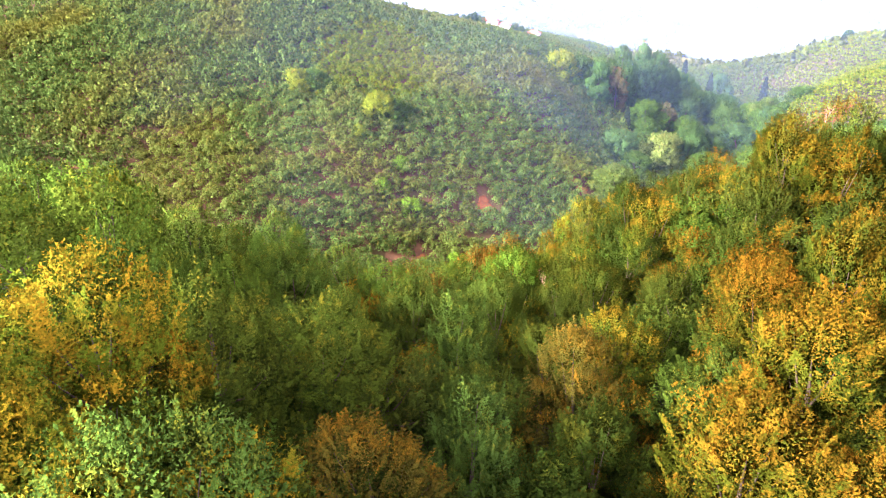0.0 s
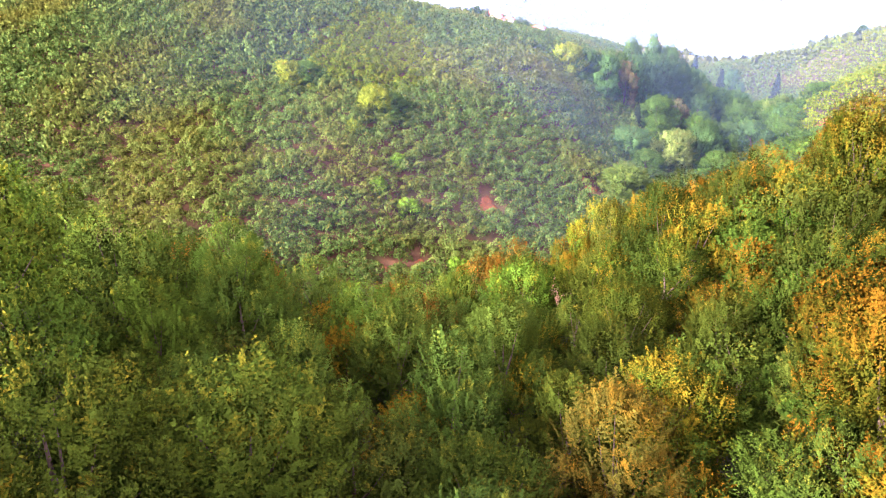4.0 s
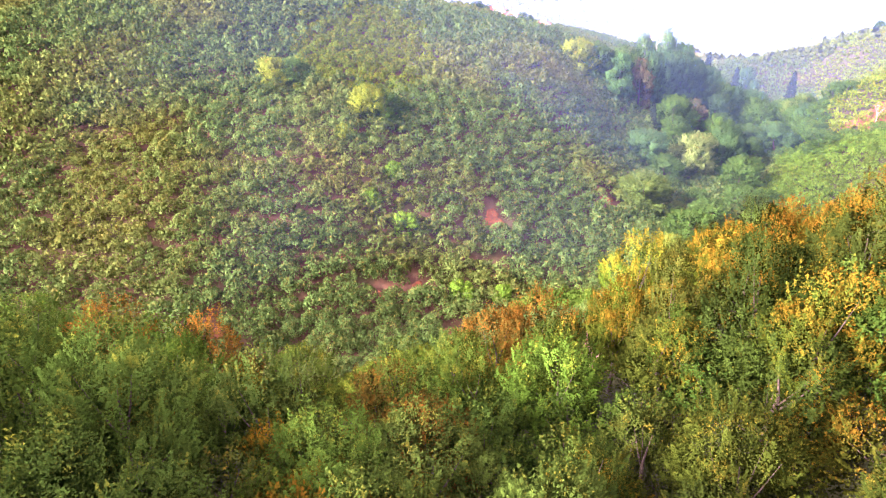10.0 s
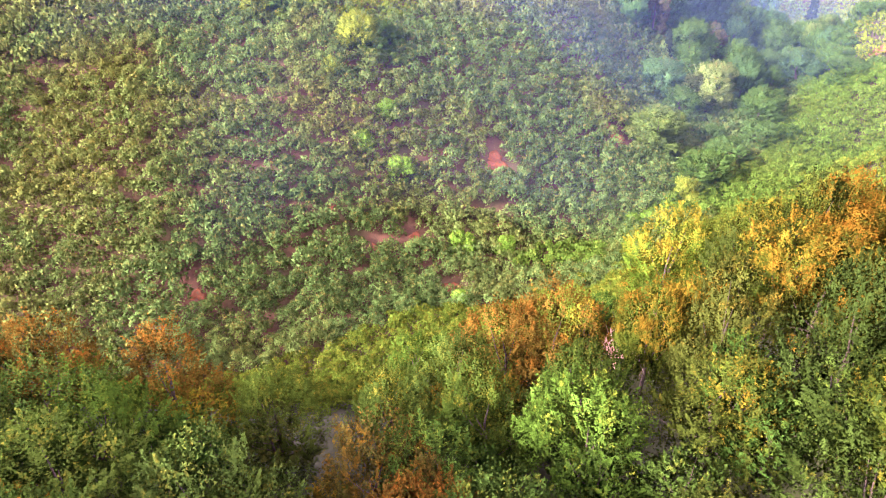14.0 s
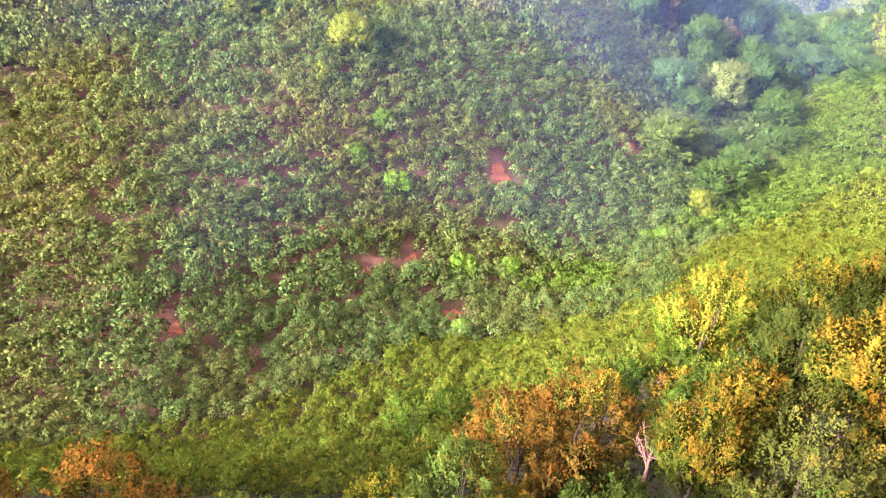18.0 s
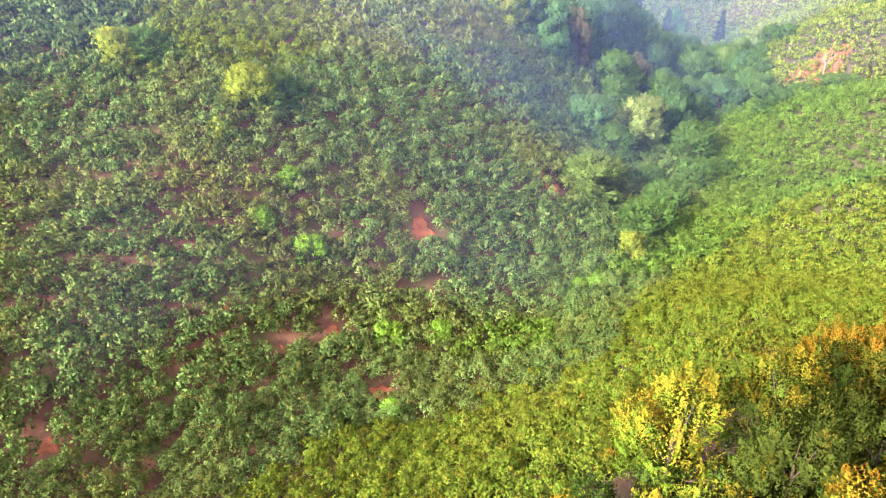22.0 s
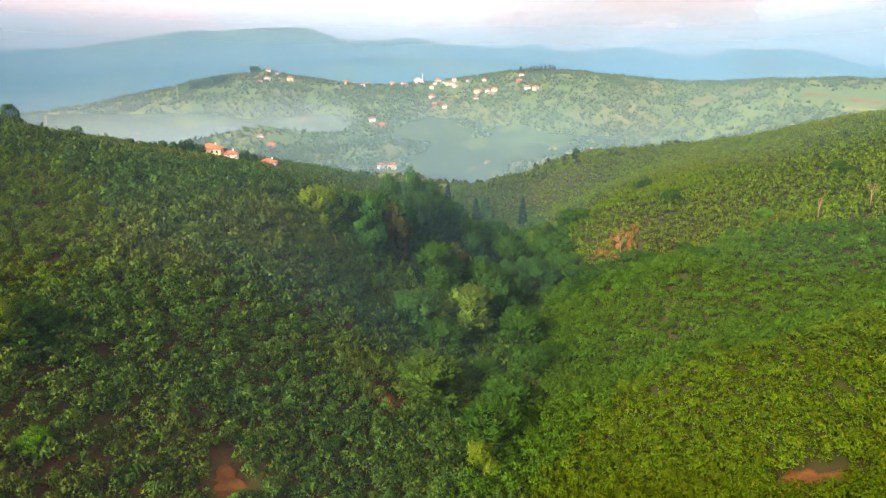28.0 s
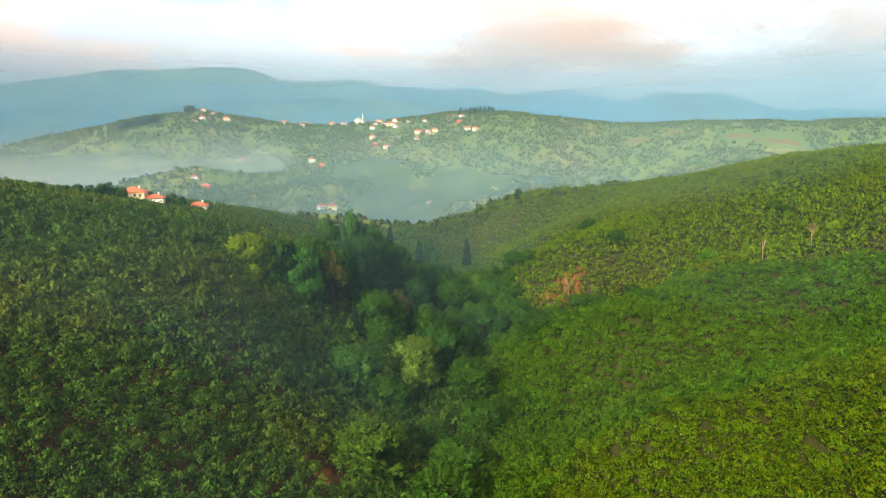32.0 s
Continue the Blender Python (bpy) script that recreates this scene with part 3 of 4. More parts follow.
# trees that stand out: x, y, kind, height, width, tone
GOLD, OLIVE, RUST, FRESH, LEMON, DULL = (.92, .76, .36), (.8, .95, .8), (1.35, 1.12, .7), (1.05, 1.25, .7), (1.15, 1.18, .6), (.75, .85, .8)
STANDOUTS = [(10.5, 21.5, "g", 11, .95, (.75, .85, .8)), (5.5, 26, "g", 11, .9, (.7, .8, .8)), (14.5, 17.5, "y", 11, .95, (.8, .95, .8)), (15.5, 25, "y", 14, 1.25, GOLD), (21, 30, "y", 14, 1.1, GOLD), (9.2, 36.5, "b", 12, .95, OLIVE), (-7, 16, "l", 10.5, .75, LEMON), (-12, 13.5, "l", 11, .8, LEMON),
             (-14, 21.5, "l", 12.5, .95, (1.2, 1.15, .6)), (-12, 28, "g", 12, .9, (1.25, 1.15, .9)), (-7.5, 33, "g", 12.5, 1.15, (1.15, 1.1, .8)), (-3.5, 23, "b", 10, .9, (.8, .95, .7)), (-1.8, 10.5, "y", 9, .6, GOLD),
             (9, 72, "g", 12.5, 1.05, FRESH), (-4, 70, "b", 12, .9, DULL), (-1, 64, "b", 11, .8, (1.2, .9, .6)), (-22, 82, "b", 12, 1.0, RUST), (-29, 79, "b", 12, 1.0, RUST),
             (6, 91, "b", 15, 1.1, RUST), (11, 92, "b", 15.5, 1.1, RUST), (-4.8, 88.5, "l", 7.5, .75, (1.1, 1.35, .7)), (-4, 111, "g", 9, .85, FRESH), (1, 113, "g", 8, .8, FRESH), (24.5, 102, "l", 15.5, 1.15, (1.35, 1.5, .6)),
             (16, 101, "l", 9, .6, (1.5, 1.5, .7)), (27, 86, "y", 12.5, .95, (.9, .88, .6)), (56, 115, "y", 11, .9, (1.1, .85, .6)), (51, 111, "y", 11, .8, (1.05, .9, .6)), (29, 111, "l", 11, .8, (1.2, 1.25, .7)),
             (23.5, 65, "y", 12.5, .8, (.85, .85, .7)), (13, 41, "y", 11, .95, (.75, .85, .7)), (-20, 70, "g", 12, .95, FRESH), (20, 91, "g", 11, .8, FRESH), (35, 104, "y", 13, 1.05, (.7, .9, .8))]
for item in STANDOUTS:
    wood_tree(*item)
for row, gy_ in enumerate(np.arange(-29, 124, 7.2)):
    for gx_ in np.arange(-78, 114, 7.8) + (3.9 if row % 2 else 0):
        x, y = gx_ + RNG.uniform(-1.7, 1.7), gy_ + RNG.uniform(-1.7, 1.7)
        if y > wood_edge(x) - 2 or (abs(x) < 6 + .5 * max(0, -y) and y < 9.5) or x > 34 + 0.9 * y + 1.1 * max(0, -y) or x < -9 - 0.75 * y:
            continue
        if any((x - a[0]) ** 2 + (y - a[1]) ** 2 < 16 * a[4] ** 2 for a in STANDOUTS):
            continue
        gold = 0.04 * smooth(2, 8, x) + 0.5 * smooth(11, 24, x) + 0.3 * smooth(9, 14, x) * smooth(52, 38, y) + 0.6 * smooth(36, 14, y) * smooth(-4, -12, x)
        # tone by place puts light into leaf colour: brighter left, darker right
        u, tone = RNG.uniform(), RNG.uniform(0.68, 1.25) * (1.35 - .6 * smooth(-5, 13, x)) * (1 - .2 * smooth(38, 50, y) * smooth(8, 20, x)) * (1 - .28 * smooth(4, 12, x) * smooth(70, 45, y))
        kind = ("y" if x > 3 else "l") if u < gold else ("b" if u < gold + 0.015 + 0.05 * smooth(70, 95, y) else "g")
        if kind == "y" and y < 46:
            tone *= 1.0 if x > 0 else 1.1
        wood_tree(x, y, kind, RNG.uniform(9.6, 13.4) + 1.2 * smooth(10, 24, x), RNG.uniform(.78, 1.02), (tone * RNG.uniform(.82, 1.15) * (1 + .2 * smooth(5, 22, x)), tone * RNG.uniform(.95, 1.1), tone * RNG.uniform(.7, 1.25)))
for k in range(230):
    x, y = RNG.uniform(-22, 48), RNG.uniform(10, 104)
    if y < wood_edge(x) - 3 and -9 - .75 * y < x < 30 + .9 * y:
        wood_tree(x, y, "gggy"[RNG.integers(4)], RNG.uniform(6, 9), RNG.uniform(.6, .85), (RNG.uniform(.65, .95), RNG.uniform(.7, 1.0), .8))
retire([p for group in (NEAR, MID, OUTER) for pool in group.values() for p in pool])


# ---- the hazel orchards ----
def stream_y(x):
    s = np.array(STREAM)
    return np.interp(x, s[:, 0], s[:, 1])


def orchard(spacing, accept):
    """Bush positions on a jittered staggered grid, and the ground heights there."""
    pts = []
    for j, y in enumerate(np.arange(95, 640, spacing * 0.74)):
        x = np.arange(-190, 420, spacing) + (spacing / 2 if j % 2 else 0)
        x = x + RNG.uniform(-.32, .32, len(x)) * spacing
        pts.append(np.stack([x, y + RNG.uniform(-.32, .32, len(x)) * spacing], 1))
    pts = np.concatenate(pts)
    pts = pts[accept(pts[:, 0], pts[:, 1])]
    return pts, ground_z(pts[:, 0], pts[:, 1])


SOIL_PATCHES = [(13, 186, 2.6), (49, 210, 2.0), (46, 213, 1.3), (-14, 160, 1.0), (-24, 165, 1.1), (-6, 165, 1.1), (14, 173, 1.1), (-46, 141, 1.3), (-38, 138, 1.0), (93, 141, 5.5), (177, 288, 10.0), (204, 244, 3.5), (196, 239, 2.5), (2, 154, 1.8)]


def clear_of(x, y):
    ok = np.ones(len(x), bool)
    for px, py, r in SOIL_PATCHES:
        ok &= (x - px) ** 2 + (y - py) ** 2 > (r + .9) ** 2
    return ok & (waves(x, y, 9) + 0.6 * waves(x, y + 70, 4) > np.where(y > stream_y(x), -1.43, -1.47))


def in_view(x, y):
    return (np.abs(np.degrees(np.arctan2(x - 5, y - 30)) - 12) < 62) & (x > -35 - 0.75 * y)


def near_orchard(x, y):
    return (y > wood_edge(x) + 1.5) & (np.hypot(x - 20, y - 90) < 230) & clear_of(x, y) & in_view(x, y)


def far_orchard(x, y):
    d = np.hypot(x - 20, y - 90)
    return (y > wood_edge(x) + 1.5) & (d >= 230) & (d < np.where(x > 200, 620, 520)) & in_view(x, y) & (waves(x, y, 14) > -0.9)


def joined_bushes(pts, z, protos, smin, smax):
    vs, fs, ns, ts, k = [], [], [], [], 0
    for (x, y), zz in zip(pts, z):
        v, f, q = protos[RNG.integers(len(protos))]
        a, s = RNG.uniform(0, 6.283), RNG.uniform(smin, smax)
        c, n = math.cos(a) * s, math.sin(a) * s
        w = np.empty_like(v)
        w[:, 0], w[:, 1], w[:, 2] = v[:, 0] * c - v[:, 1] * n + x, v[:, 0] * n + v[:, 1] * c + y, v[:, 2] * s * RNG.uniform(.75, 1.3) + zz - .1
        vs.append(w)
        fs.append(f + k)
        ns.append(np.stack([q[:, 0] * c / s - q[:, 1] * n / s, q[:, 0] * n / s + q[:, 1] * c / s, q[:, 2]], 1))
        ts.append(np.full(len(v), RNG.uniform(-.28, .28), np.float32))
        k += len(v)
    return np.concatenate(vs), np.concatenate(fs), np.concatenate(ns), np.concatenate(ts)


pts, pz = orchard(2.7, near_orchard)
chosen = (np.abs(pts[:, 0] - 24) < 26) & (pts[:, 1] < 143) & (pts[:, 1] > 100)
chosen &= np.cumsum(chosen) <= 290
reach = np.hypot(pts[:, 0] - 8, pts[:, 1] - 86)
crest = np.interp(pts[:, 0], [40, 60, 106, 116, 128, 150, 200], [150, 178, 203, 191, 176, 168, 150])
# bushes on the spur and a hill patch take the sunlit-toned leaves
spur = (pts[:, 1] < stream_y(pts[:, 0])) & (crest - pts[:, 1] + 2.5 * waves(pts[:, 0], pts[:, 1], 22) + RNG.normal(0, 1.5, len(pts)) > 4)
spur |= ((pts[:, 0] + 26) / 24) ** 2 + ((pts[:, 1] - 243) / 34) ** 2 + .5 * waves(pts[:, 0], pts[:, 1], 15) + RNG.normal(0, .25, len(pts)) < .8
right = (pts[:, 1] < stream_y(pts[:, 0])) & ~spur
FINE = np.where(pts[:, 0] > 35, 104, 74)
fine = [bush(RNG, 2.15, 4.2, 540, 0.22) for _ in range(7)]
middle = [bush(RNG, 2.2, 4.2, 240, 0.33) for _ in range(7)]
shrubs = [bush(RNG, 2.25, 4.2, 95, 0.52) for _ in range(7)]
for name, text, which, kinds, leafage in (("hazel_orchard", "dense green hazel bushes in the valley bottom", (reach < FINE) & ~spur & ~chosen, fine, M_HAZEL),
                                          ("hazel_orchard", "yellowing hazel bushes on the sunny spur beside the wood", (reach < FINE) & spur & ~chosen, fine, M_HAZEL_SUN),
                                          ("hazel_orchard", "yellowing hazel bushes on the sunny parts of the slopes", (reach >= FINE) & spur & ~chosen, middle, M_HAZEL_SUN),
                                          ("hazel_orchard", "dense rows of green hazel bushes covering the steep slopes", (reach >= FINE) & (reach < 140) & ~spur & ~right & ~chosen, middle, M_HAZEL),
                                          ("hazel_orchard", "fresh green hazel bushes on the slope behind the spur", (reach >= FINE) & right & ~chosen, middle, M_HAZEL_GREEN),
                                          ("upper_orchard", "green hazel bushes covering the higher slopes", (reach >= 140) & ~spur & ~right & ~chosen, shrubs, M_HAZEL)):
    v, f, q, t = joined_bushes(pts[which], pz[which], kinds, *((.80, 1.06) if leafage is M_HAZEL_SUN else (.92, 1.22)))
    tagged(new(name, mesh_from(name, v, f, leafage, False, q, t)), text, "orchard", kind="stuff")
singles = []
for v, f, q in fine[:5]:
    root = new("hazel_bush")
    leafage = new("foliage", mesh_from("foliage", v, f, M_HAZEL_SUN, False, q))
    leafage.parent = root
    for _ in range(6):
        shoot = tube([(0, 0, -.3), (RNG.normal(0, .3), RNG.normal(0, .3), 1.0), (RNG.normal(0, .8), RNG.normal(0, .8), 2.3)], [.06, .045, .02], 4)
        new("stem", mesh_from("stem", *shoot, M_BARK)).parent = root
    singles.append(root)
for (x, y), z in zip(pts[chosen], pz[chosen]):
    placed(singles[RNG.integers(5)], x, y, RNG.uniform(.9, 1.25), 1.0, (1, 1, 1), "green hazel bush with many stems in the orchard", "bush", "hazel bushes below the wood", z=z - .1)
retire(singles)
fpts, fz = orchard(2.75, far_orchard)
far_right = fpts[:, 1] < stream_y(fpts[:, 0])
far_bushes = [bush(RNG, 1.75, 3.2, 28, .62) for _ in range(6)]
for name, text, which, leafage in (("far_orchard", "distant hazel orchards on the upper slopes of the ridge", ~far_right, M_HAZEL),
                                   ("far_orchard", "sunlit hazel orchards on the far side of the valley", far_right, M_HAZEL_SUN)):
    v, f, q, t = joined_bushes(fpts[which], fz[which], far_bushes, .8, 1.2)
    tagged(new(name, mesh_from(name, v, f, leafage, False, q, t)), text, "orchard", kind="stuff")



# ---- single trees of the slopes, the stream and the spinney ----
tall_green = [as_tree("broadleaf_tree", broadleaf(RNG, 12, 5.1, -1.0, 330, 50, 0.19), M_BROAD) for _ in range(4)]
dark_tree = [as_tree("conifer", conifer(RNG, 12, 3.0, 2600, 0.6), M_DARK) for _ in range(2)]
columns = [as_tree("ivy_clad_tree", broadleaf(RNG, 12, 3.3, -1.8, 400, 46, 0.15), M_BROAD) for _ in range(2)]
SPINNEY = [(67, 277, 19, 3.8, "i"), (77, 282, 20, 3.6, "r"), (103, 334, 25, 4.2, "d"), (88, 318, 19, 5, "g"), (111, 338, 23, 6, "d"), (150, 400, 24, 4, "c"), (165, 395, 22, 4, "c"),
           (190, 435, 20, 5, "d"), (218, 432, 17, 3.6, "c"), (52, 282, 12, 6.5, "y"), (58, 284, 13, 5, "g"), (80, 272, 10, 2.3, "c"), (90, 278, 15, 6.5, "g"), (102, 288, 16, 3.2, "r"),
           (110, 281, 16, 6.5, "g"), (89, 252, 14, 6.4, "p")]
SPINNEY_TOO = [(140, 292, 13, 6, "g"), (168, 315, 10, 5, "g"), (173, 342, 11, 6, "g"), (113, 325, 20, 6, "d"), (82, 292, 19, 5, "d"), (90, 300, 20, 5, "d"), (97, 310, 20, 6, "d"), (104, 318, 21, 6, "d"),
               (120, 345, 21, 6, "d"), (130, 360, 20, 6, "d"), (140, 372, 19, 5, "d"), (150, 385, 17, 5, "d"), (72, 290, 16, 5, "g"), (64, 288, 12, 4, "g"),
               (150, 360, 16, 5.5, "d"), (160, 372, 15, 5.5, "d"), (172, 388, 15, 5.5, "d"), (135, 345, 17, 6, "g"), (126, 330, 16, 6, "g"), (182, 400, 13, 5, "g")]
BROOK = [(96, 227, 8, 4.5, "g"), (70, 198, 11, 4.5, "g"), (62, 188, 7.5, 3.2, "y"), (105, 263, 17, 4.5, "d"), (104, 290, 13, 3.5, "r"), (106, 248, 11.5, 5.5, "g"), (135, 284, 13, 6, "d"), (148, 286, 12, 6, "g"),
         (75, 238, 9, 4.4, "g"), (80, 222, 6.5, 3.5, "g"), (61, 214, 11, 5.5, "w"), (110, 235, 6, 2.6, "g"), (80, 210, 9, 4.4, "g"), (71, 249, 11, 5, "d"), (89, 272, 10, 5, "g"), (143, 265, 8, 5, "g")]
BROOK_TOO = [(128, 293, 11, 6, "g"), (171, 267, 7, 5.5, "g"), (172, 241, 5, 3.5, "g"), (50, 178, 4, 2.6, "l"), (46, 178, 3.5, 2, "l"), (120, 311, 15, 5, "d"), (148, 330, 15, 6, "g"), (164, 374, 15, 6, "d"), (157, 352, 13, 6, "g"), (180, 360, 11, 6, "g")]
SLOPE_TREES = [(-48, 213, 9.5, 5.2, "y"), (-43, 216, 8, 4.4, "g"), (-21, 203, 10, 5.5, "y"), (-16, 205, 8, 4.4, "g"), (-10, 176, 6, 3.3, "l"), (4, 164, 6, 3.3, "l"), (14, 165, 5.5, 3.0, "l"), (4, 148, 4.5, 2.5, "l"), (-13, 187, 5, 2.8, "l"),
               (-18, 179, 5, 2.8, "l"), (-26, 192, 5, 2.8, "y"), (221, 256, 8, 4.4, "l"), (174, 237, 6, 3.3, "g"), (247, 353, 8, 4.4, "g"), (212, 297, 7, 3.9, "g"), (198, 249, 5.5, 3.0, "g"), (189, 264, 5.5, 3.0, "g"), (274, 265, 5, 2.8, "g"),
               (240, 220, 4.5, 2.5, "y"), (269, 257, 5, 2.8, "g"), (155, 267, 6.5, 3.6, "g"), (188, 329, 8, 4.4, "g")]
TONES = {"i": (columns, (.95, 1.15, 1.0), "tall ivy-clad tree with a dense green column of leaves", 1.0), "r": (columns, (1.5, .72, 1.1), "tall tree with reddish brown dying foliage", .95),
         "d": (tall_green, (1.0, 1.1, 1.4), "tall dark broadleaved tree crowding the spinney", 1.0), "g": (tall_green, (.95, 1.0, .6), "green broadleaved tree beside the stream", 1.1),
         "c": (dark_tree, (0.9, 0.9, 0.9), "dark narrow conifer rising above the spinney", .9), "y": (tall_green, (3.2, 2.1, .5), "rounded tree with yellow-green crown on the slope", 1.05),
         "p": (tall_green, (2.3, 1.65, 1.5), "rounded tree in pale cream bloom beside the stream", 1.15), "w": (tall_green, (1.75, 1.4, 1.0), "wide yellow-green tree leaning over the stream", 1.0), "l": (tall_green, (2.3, 2.35, .4), "bright light-green young tree among hazel bushes", 1.1)}
BASE_RADIUS = {"i": 2.9, "r": 2.9, "c": 3.0}
for x, y, h, r, k in [(a, b, c * 1.15, d * 1.1, e) for a, b, c, d, e in SPINNEY + SPINNEY_TOO] + [(a, b, c * 1.2, d * 1.25, e) for a, b, c, d, e in BROOK + BROOK_TOO] + SLOPE_TREES:
    pool, tone, text, _ = TONES[k]
    wide = r * (1.45 if k in "dgpwir" else 1.1) * 12 / (BASE_RADIUS.get(k, 4.9) * h)
    placed(pool[RNG.integers(len(pool))], x, y, h / 12, wide, tone, text, "conifer" if k == "c" else "tree", "trees of the valley", 2.4 if k in "ir" else 0.6)
for k in range(46):
    t = RNG.uniform(0, 1)
    x, y = 100 + 105 * t + RNG.normal(0, 9), 262 + 120 * t + RNG.normal(0, 9)
    kind = "gdgdgw"[RNG.integers(6)]
    pool, tone, text, wide = TONES[kind]
    placed(pool[RNG.integers(len(pool))], x, y, RNG.uniform(7, 14) / 12, wide, tone, "mid-green tree in the wooded stream bed", "tree", "trees along the stream")
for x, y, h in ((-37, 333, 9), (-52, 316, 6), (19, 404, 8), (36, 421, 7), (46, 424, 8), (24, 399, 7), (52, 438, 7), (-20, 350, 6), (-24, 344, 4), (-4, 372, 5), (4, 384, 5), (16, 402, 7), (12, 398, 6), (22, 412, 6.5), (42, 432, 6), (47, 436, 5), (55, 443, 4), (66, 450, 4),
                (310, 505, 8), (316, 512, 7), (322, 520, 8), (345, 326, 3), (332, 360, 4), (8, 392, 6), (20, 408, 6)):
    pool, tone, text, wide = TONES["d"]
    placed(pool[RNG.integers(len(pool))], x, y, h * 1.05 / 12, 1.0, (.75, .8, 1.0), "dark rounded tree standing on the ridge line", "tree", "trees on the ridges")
retire(tall_green + dark_tree + columns)


def bare_tree(height, spread_, seed):
    rng = np.random.default_rng(seed)
    root = new("bare_tree")
    bole = new("trunk", mesh_from("trunk", *tube([(0, 0, -.6), (.1, 0, height * .35), (.05, .1, height * .62)], [.17, .13, .10], 7), M_PALE_BARK))
    bole.parent = root
    for k in range(9):
        a, top = rng.uniform(0, 6.283), height * rng.uniform(.75, 1.0)
        b = np.array([math.cos(a), math.sin(a), 0]) * spread_ * rng.uniform(.5, 1)
        parts = [tube([(0.05, 0.08, height * rng.uniform(.35, .6)), b * .5 + np.array([0, 0, top * .78]), b + np.array([0, 0, top])], [.075, .05, .02], 5)]
        for j in range(4):
            s = b * rng.uniform(.5, 1) + np.array([0, 0, top * rng.uniform(.78, .95)])
            parts.append(tube([s, s + rng.normal(0, .5, 3) * spread_ * .4 + np.array([0, 0, .5])], [.03, .012], 4))
        limb = new("limb", mesh_from("limb", *joined(parts), M_PALE_BARK))
        limb.parent = root
    return root


for x, y, h, w, seed in ((172, 281, 11, 3.2, 3), (212, 228, 8.5, 1.0, 4), (228, 221, 8, 2.2, 5), (19, 92, 6, 1.6, 6), (16.5, 90.5, 5, 1.8, 8)):
    ob = bare_tree(h, w, seed)
    ob.matrix_world = pose(x, y, gz(x, y) - 0.1)
    if y < 100:
        ob.scale = (1.1, 1.1, 1.3)
    tagged(ob, "leafless dead tree with bleached pale branches", "tree", "bare trees")

for x, y in ((-28, 342), (-1, 375), (-62, 300)):
    root = new("utility_pole")
    post = new("post", mesh_from("post", *tube([(0, 0, -.8), (0, 0, 4), (0, 0, 8)], [.14, .12, .10], 8), M_POLE))
    arm = new("crossarm", mesh_from("crossarm", *tube([(-.7, 0, 7.4), (.7, 0, 7.4)], [.06, .06], 4), M_POLE))
    post.parent = arm.parent = root
    root.matrix_world = pose(x, y, gz(x, y))
    tagged(root, "slender weathered utility pole on the ridge", "pole", "utility poles")

# ---- bare soil and the grassy clearing ----
def ground_patch(name, x, y, rx, ry, material, seed, turn=0.0):
    rng = np.random.default_rng(seed)
    n, rings = 28, 5
    th = np.linspace(0, 2 * np.pi, n, endpoint=False)
    edge = 1 + .12 * rng.normal(size=n) + .22 * np.sin(th * 3 + rng.uniform(0, 6)) + .14 * np.sin(th * 5 + rng.uniform(0, 6)) + .08 * np.sin(th * 9 + rng.uniform(0, 6))
    v = [(x, y)]
    for k in range(1, rings + 1):
        px, py = np.cos(th) * rx * edge * k / rings, np.sin(th) * ry * edge * k / rings
        v += list(zip(x + px * math.cos(turn) - py * math.sin(turn), y + px * math.sin(turn) + py * math.cos(turn)))
    v = np.array(v)
    z = ground_z(v[:, 0], v[:, 1]) + np.where(np.arange(len(v)) >= 1 + n * (rings - 1), -.3, .25)
    tri = np.array([(0, 1 + i, 1 + (i + 1) % n) for i in range(n)])
    quad = []
    for k in range(rings - 1):
        a, b = 1 + k * n, 1 + (k + 1) * n
        for i in range(n):
            j = (i + 1) % n
            quad += [(a + i, b + i, b + j), (a + i, b + j, a + j)]
    return new(name, mesh_from(name, np.c_[v, z], np.concatenate([tri, np.array(quad)]), material, True))


for i, (x, y, r) in enumerate(SOIL_PATCHES):
    tagged(ground_patch("soil_patch", x, y, r * 1.2, r * .95, M_SOIL, i, 0.5), "bare patch of reddish soil between hazel bushes", "soil", kind="structure")
tagged(ground_patch("meadow", 34, 424, 26, 10, M_GRASS, 31, -0.6), "small bright green meadow below the ridge farmhouse", "grass", kind="structure")
tagged(ground_patch("meadow", -4, 149, 5.5, 3.2, M_GRASS, 32, 0.6), "pale grassy clearing at the valley bottom", "grass", kind="structure")


# ---- houses ----
def box(sx, sy, sz, x=0.0, y=0.0, z=0.0):
    v = np.array([(i * sx / 2 + x, j * sy / 2 + y, k * sz + z) for k in (0, 1) for j in (-1, 1) for i in (-1, 1)])
    return v, np.array([(0, 2, 3, 1), (4, 5, 7, 6), (0, 1, 5, 4), (2, 6, 7, 3), (0, 4, 6, 2), (1, 3, 7, 5)])


def hip_roof(sx, sy, z, rise, over=.5):
    a, b, r = sx / 2 + over, sy / 2 + over, max(0.3, (sx - sy) / 2)
    v = np.array([(-a, -b, z), (a, -b, z), (a, b, z), (-a, b, z), (-r, 0, z + rise), (r, 0, z + rise), (-a, -b, z - .25), (a, -b, z - .25), (a, b, z - .25), (-a, b, z - .25)])
    return v, np.array([(0, 1, 5, 4), (2, 3, 4, 5), (1, 2, 5, 5), (3, 0, 4, 4), (6, 7, 1, 0), (7, 8, 2, 1), (8, 9, 3, 2), (9, 6, 0, 3), (6, 9, 8, 7)])


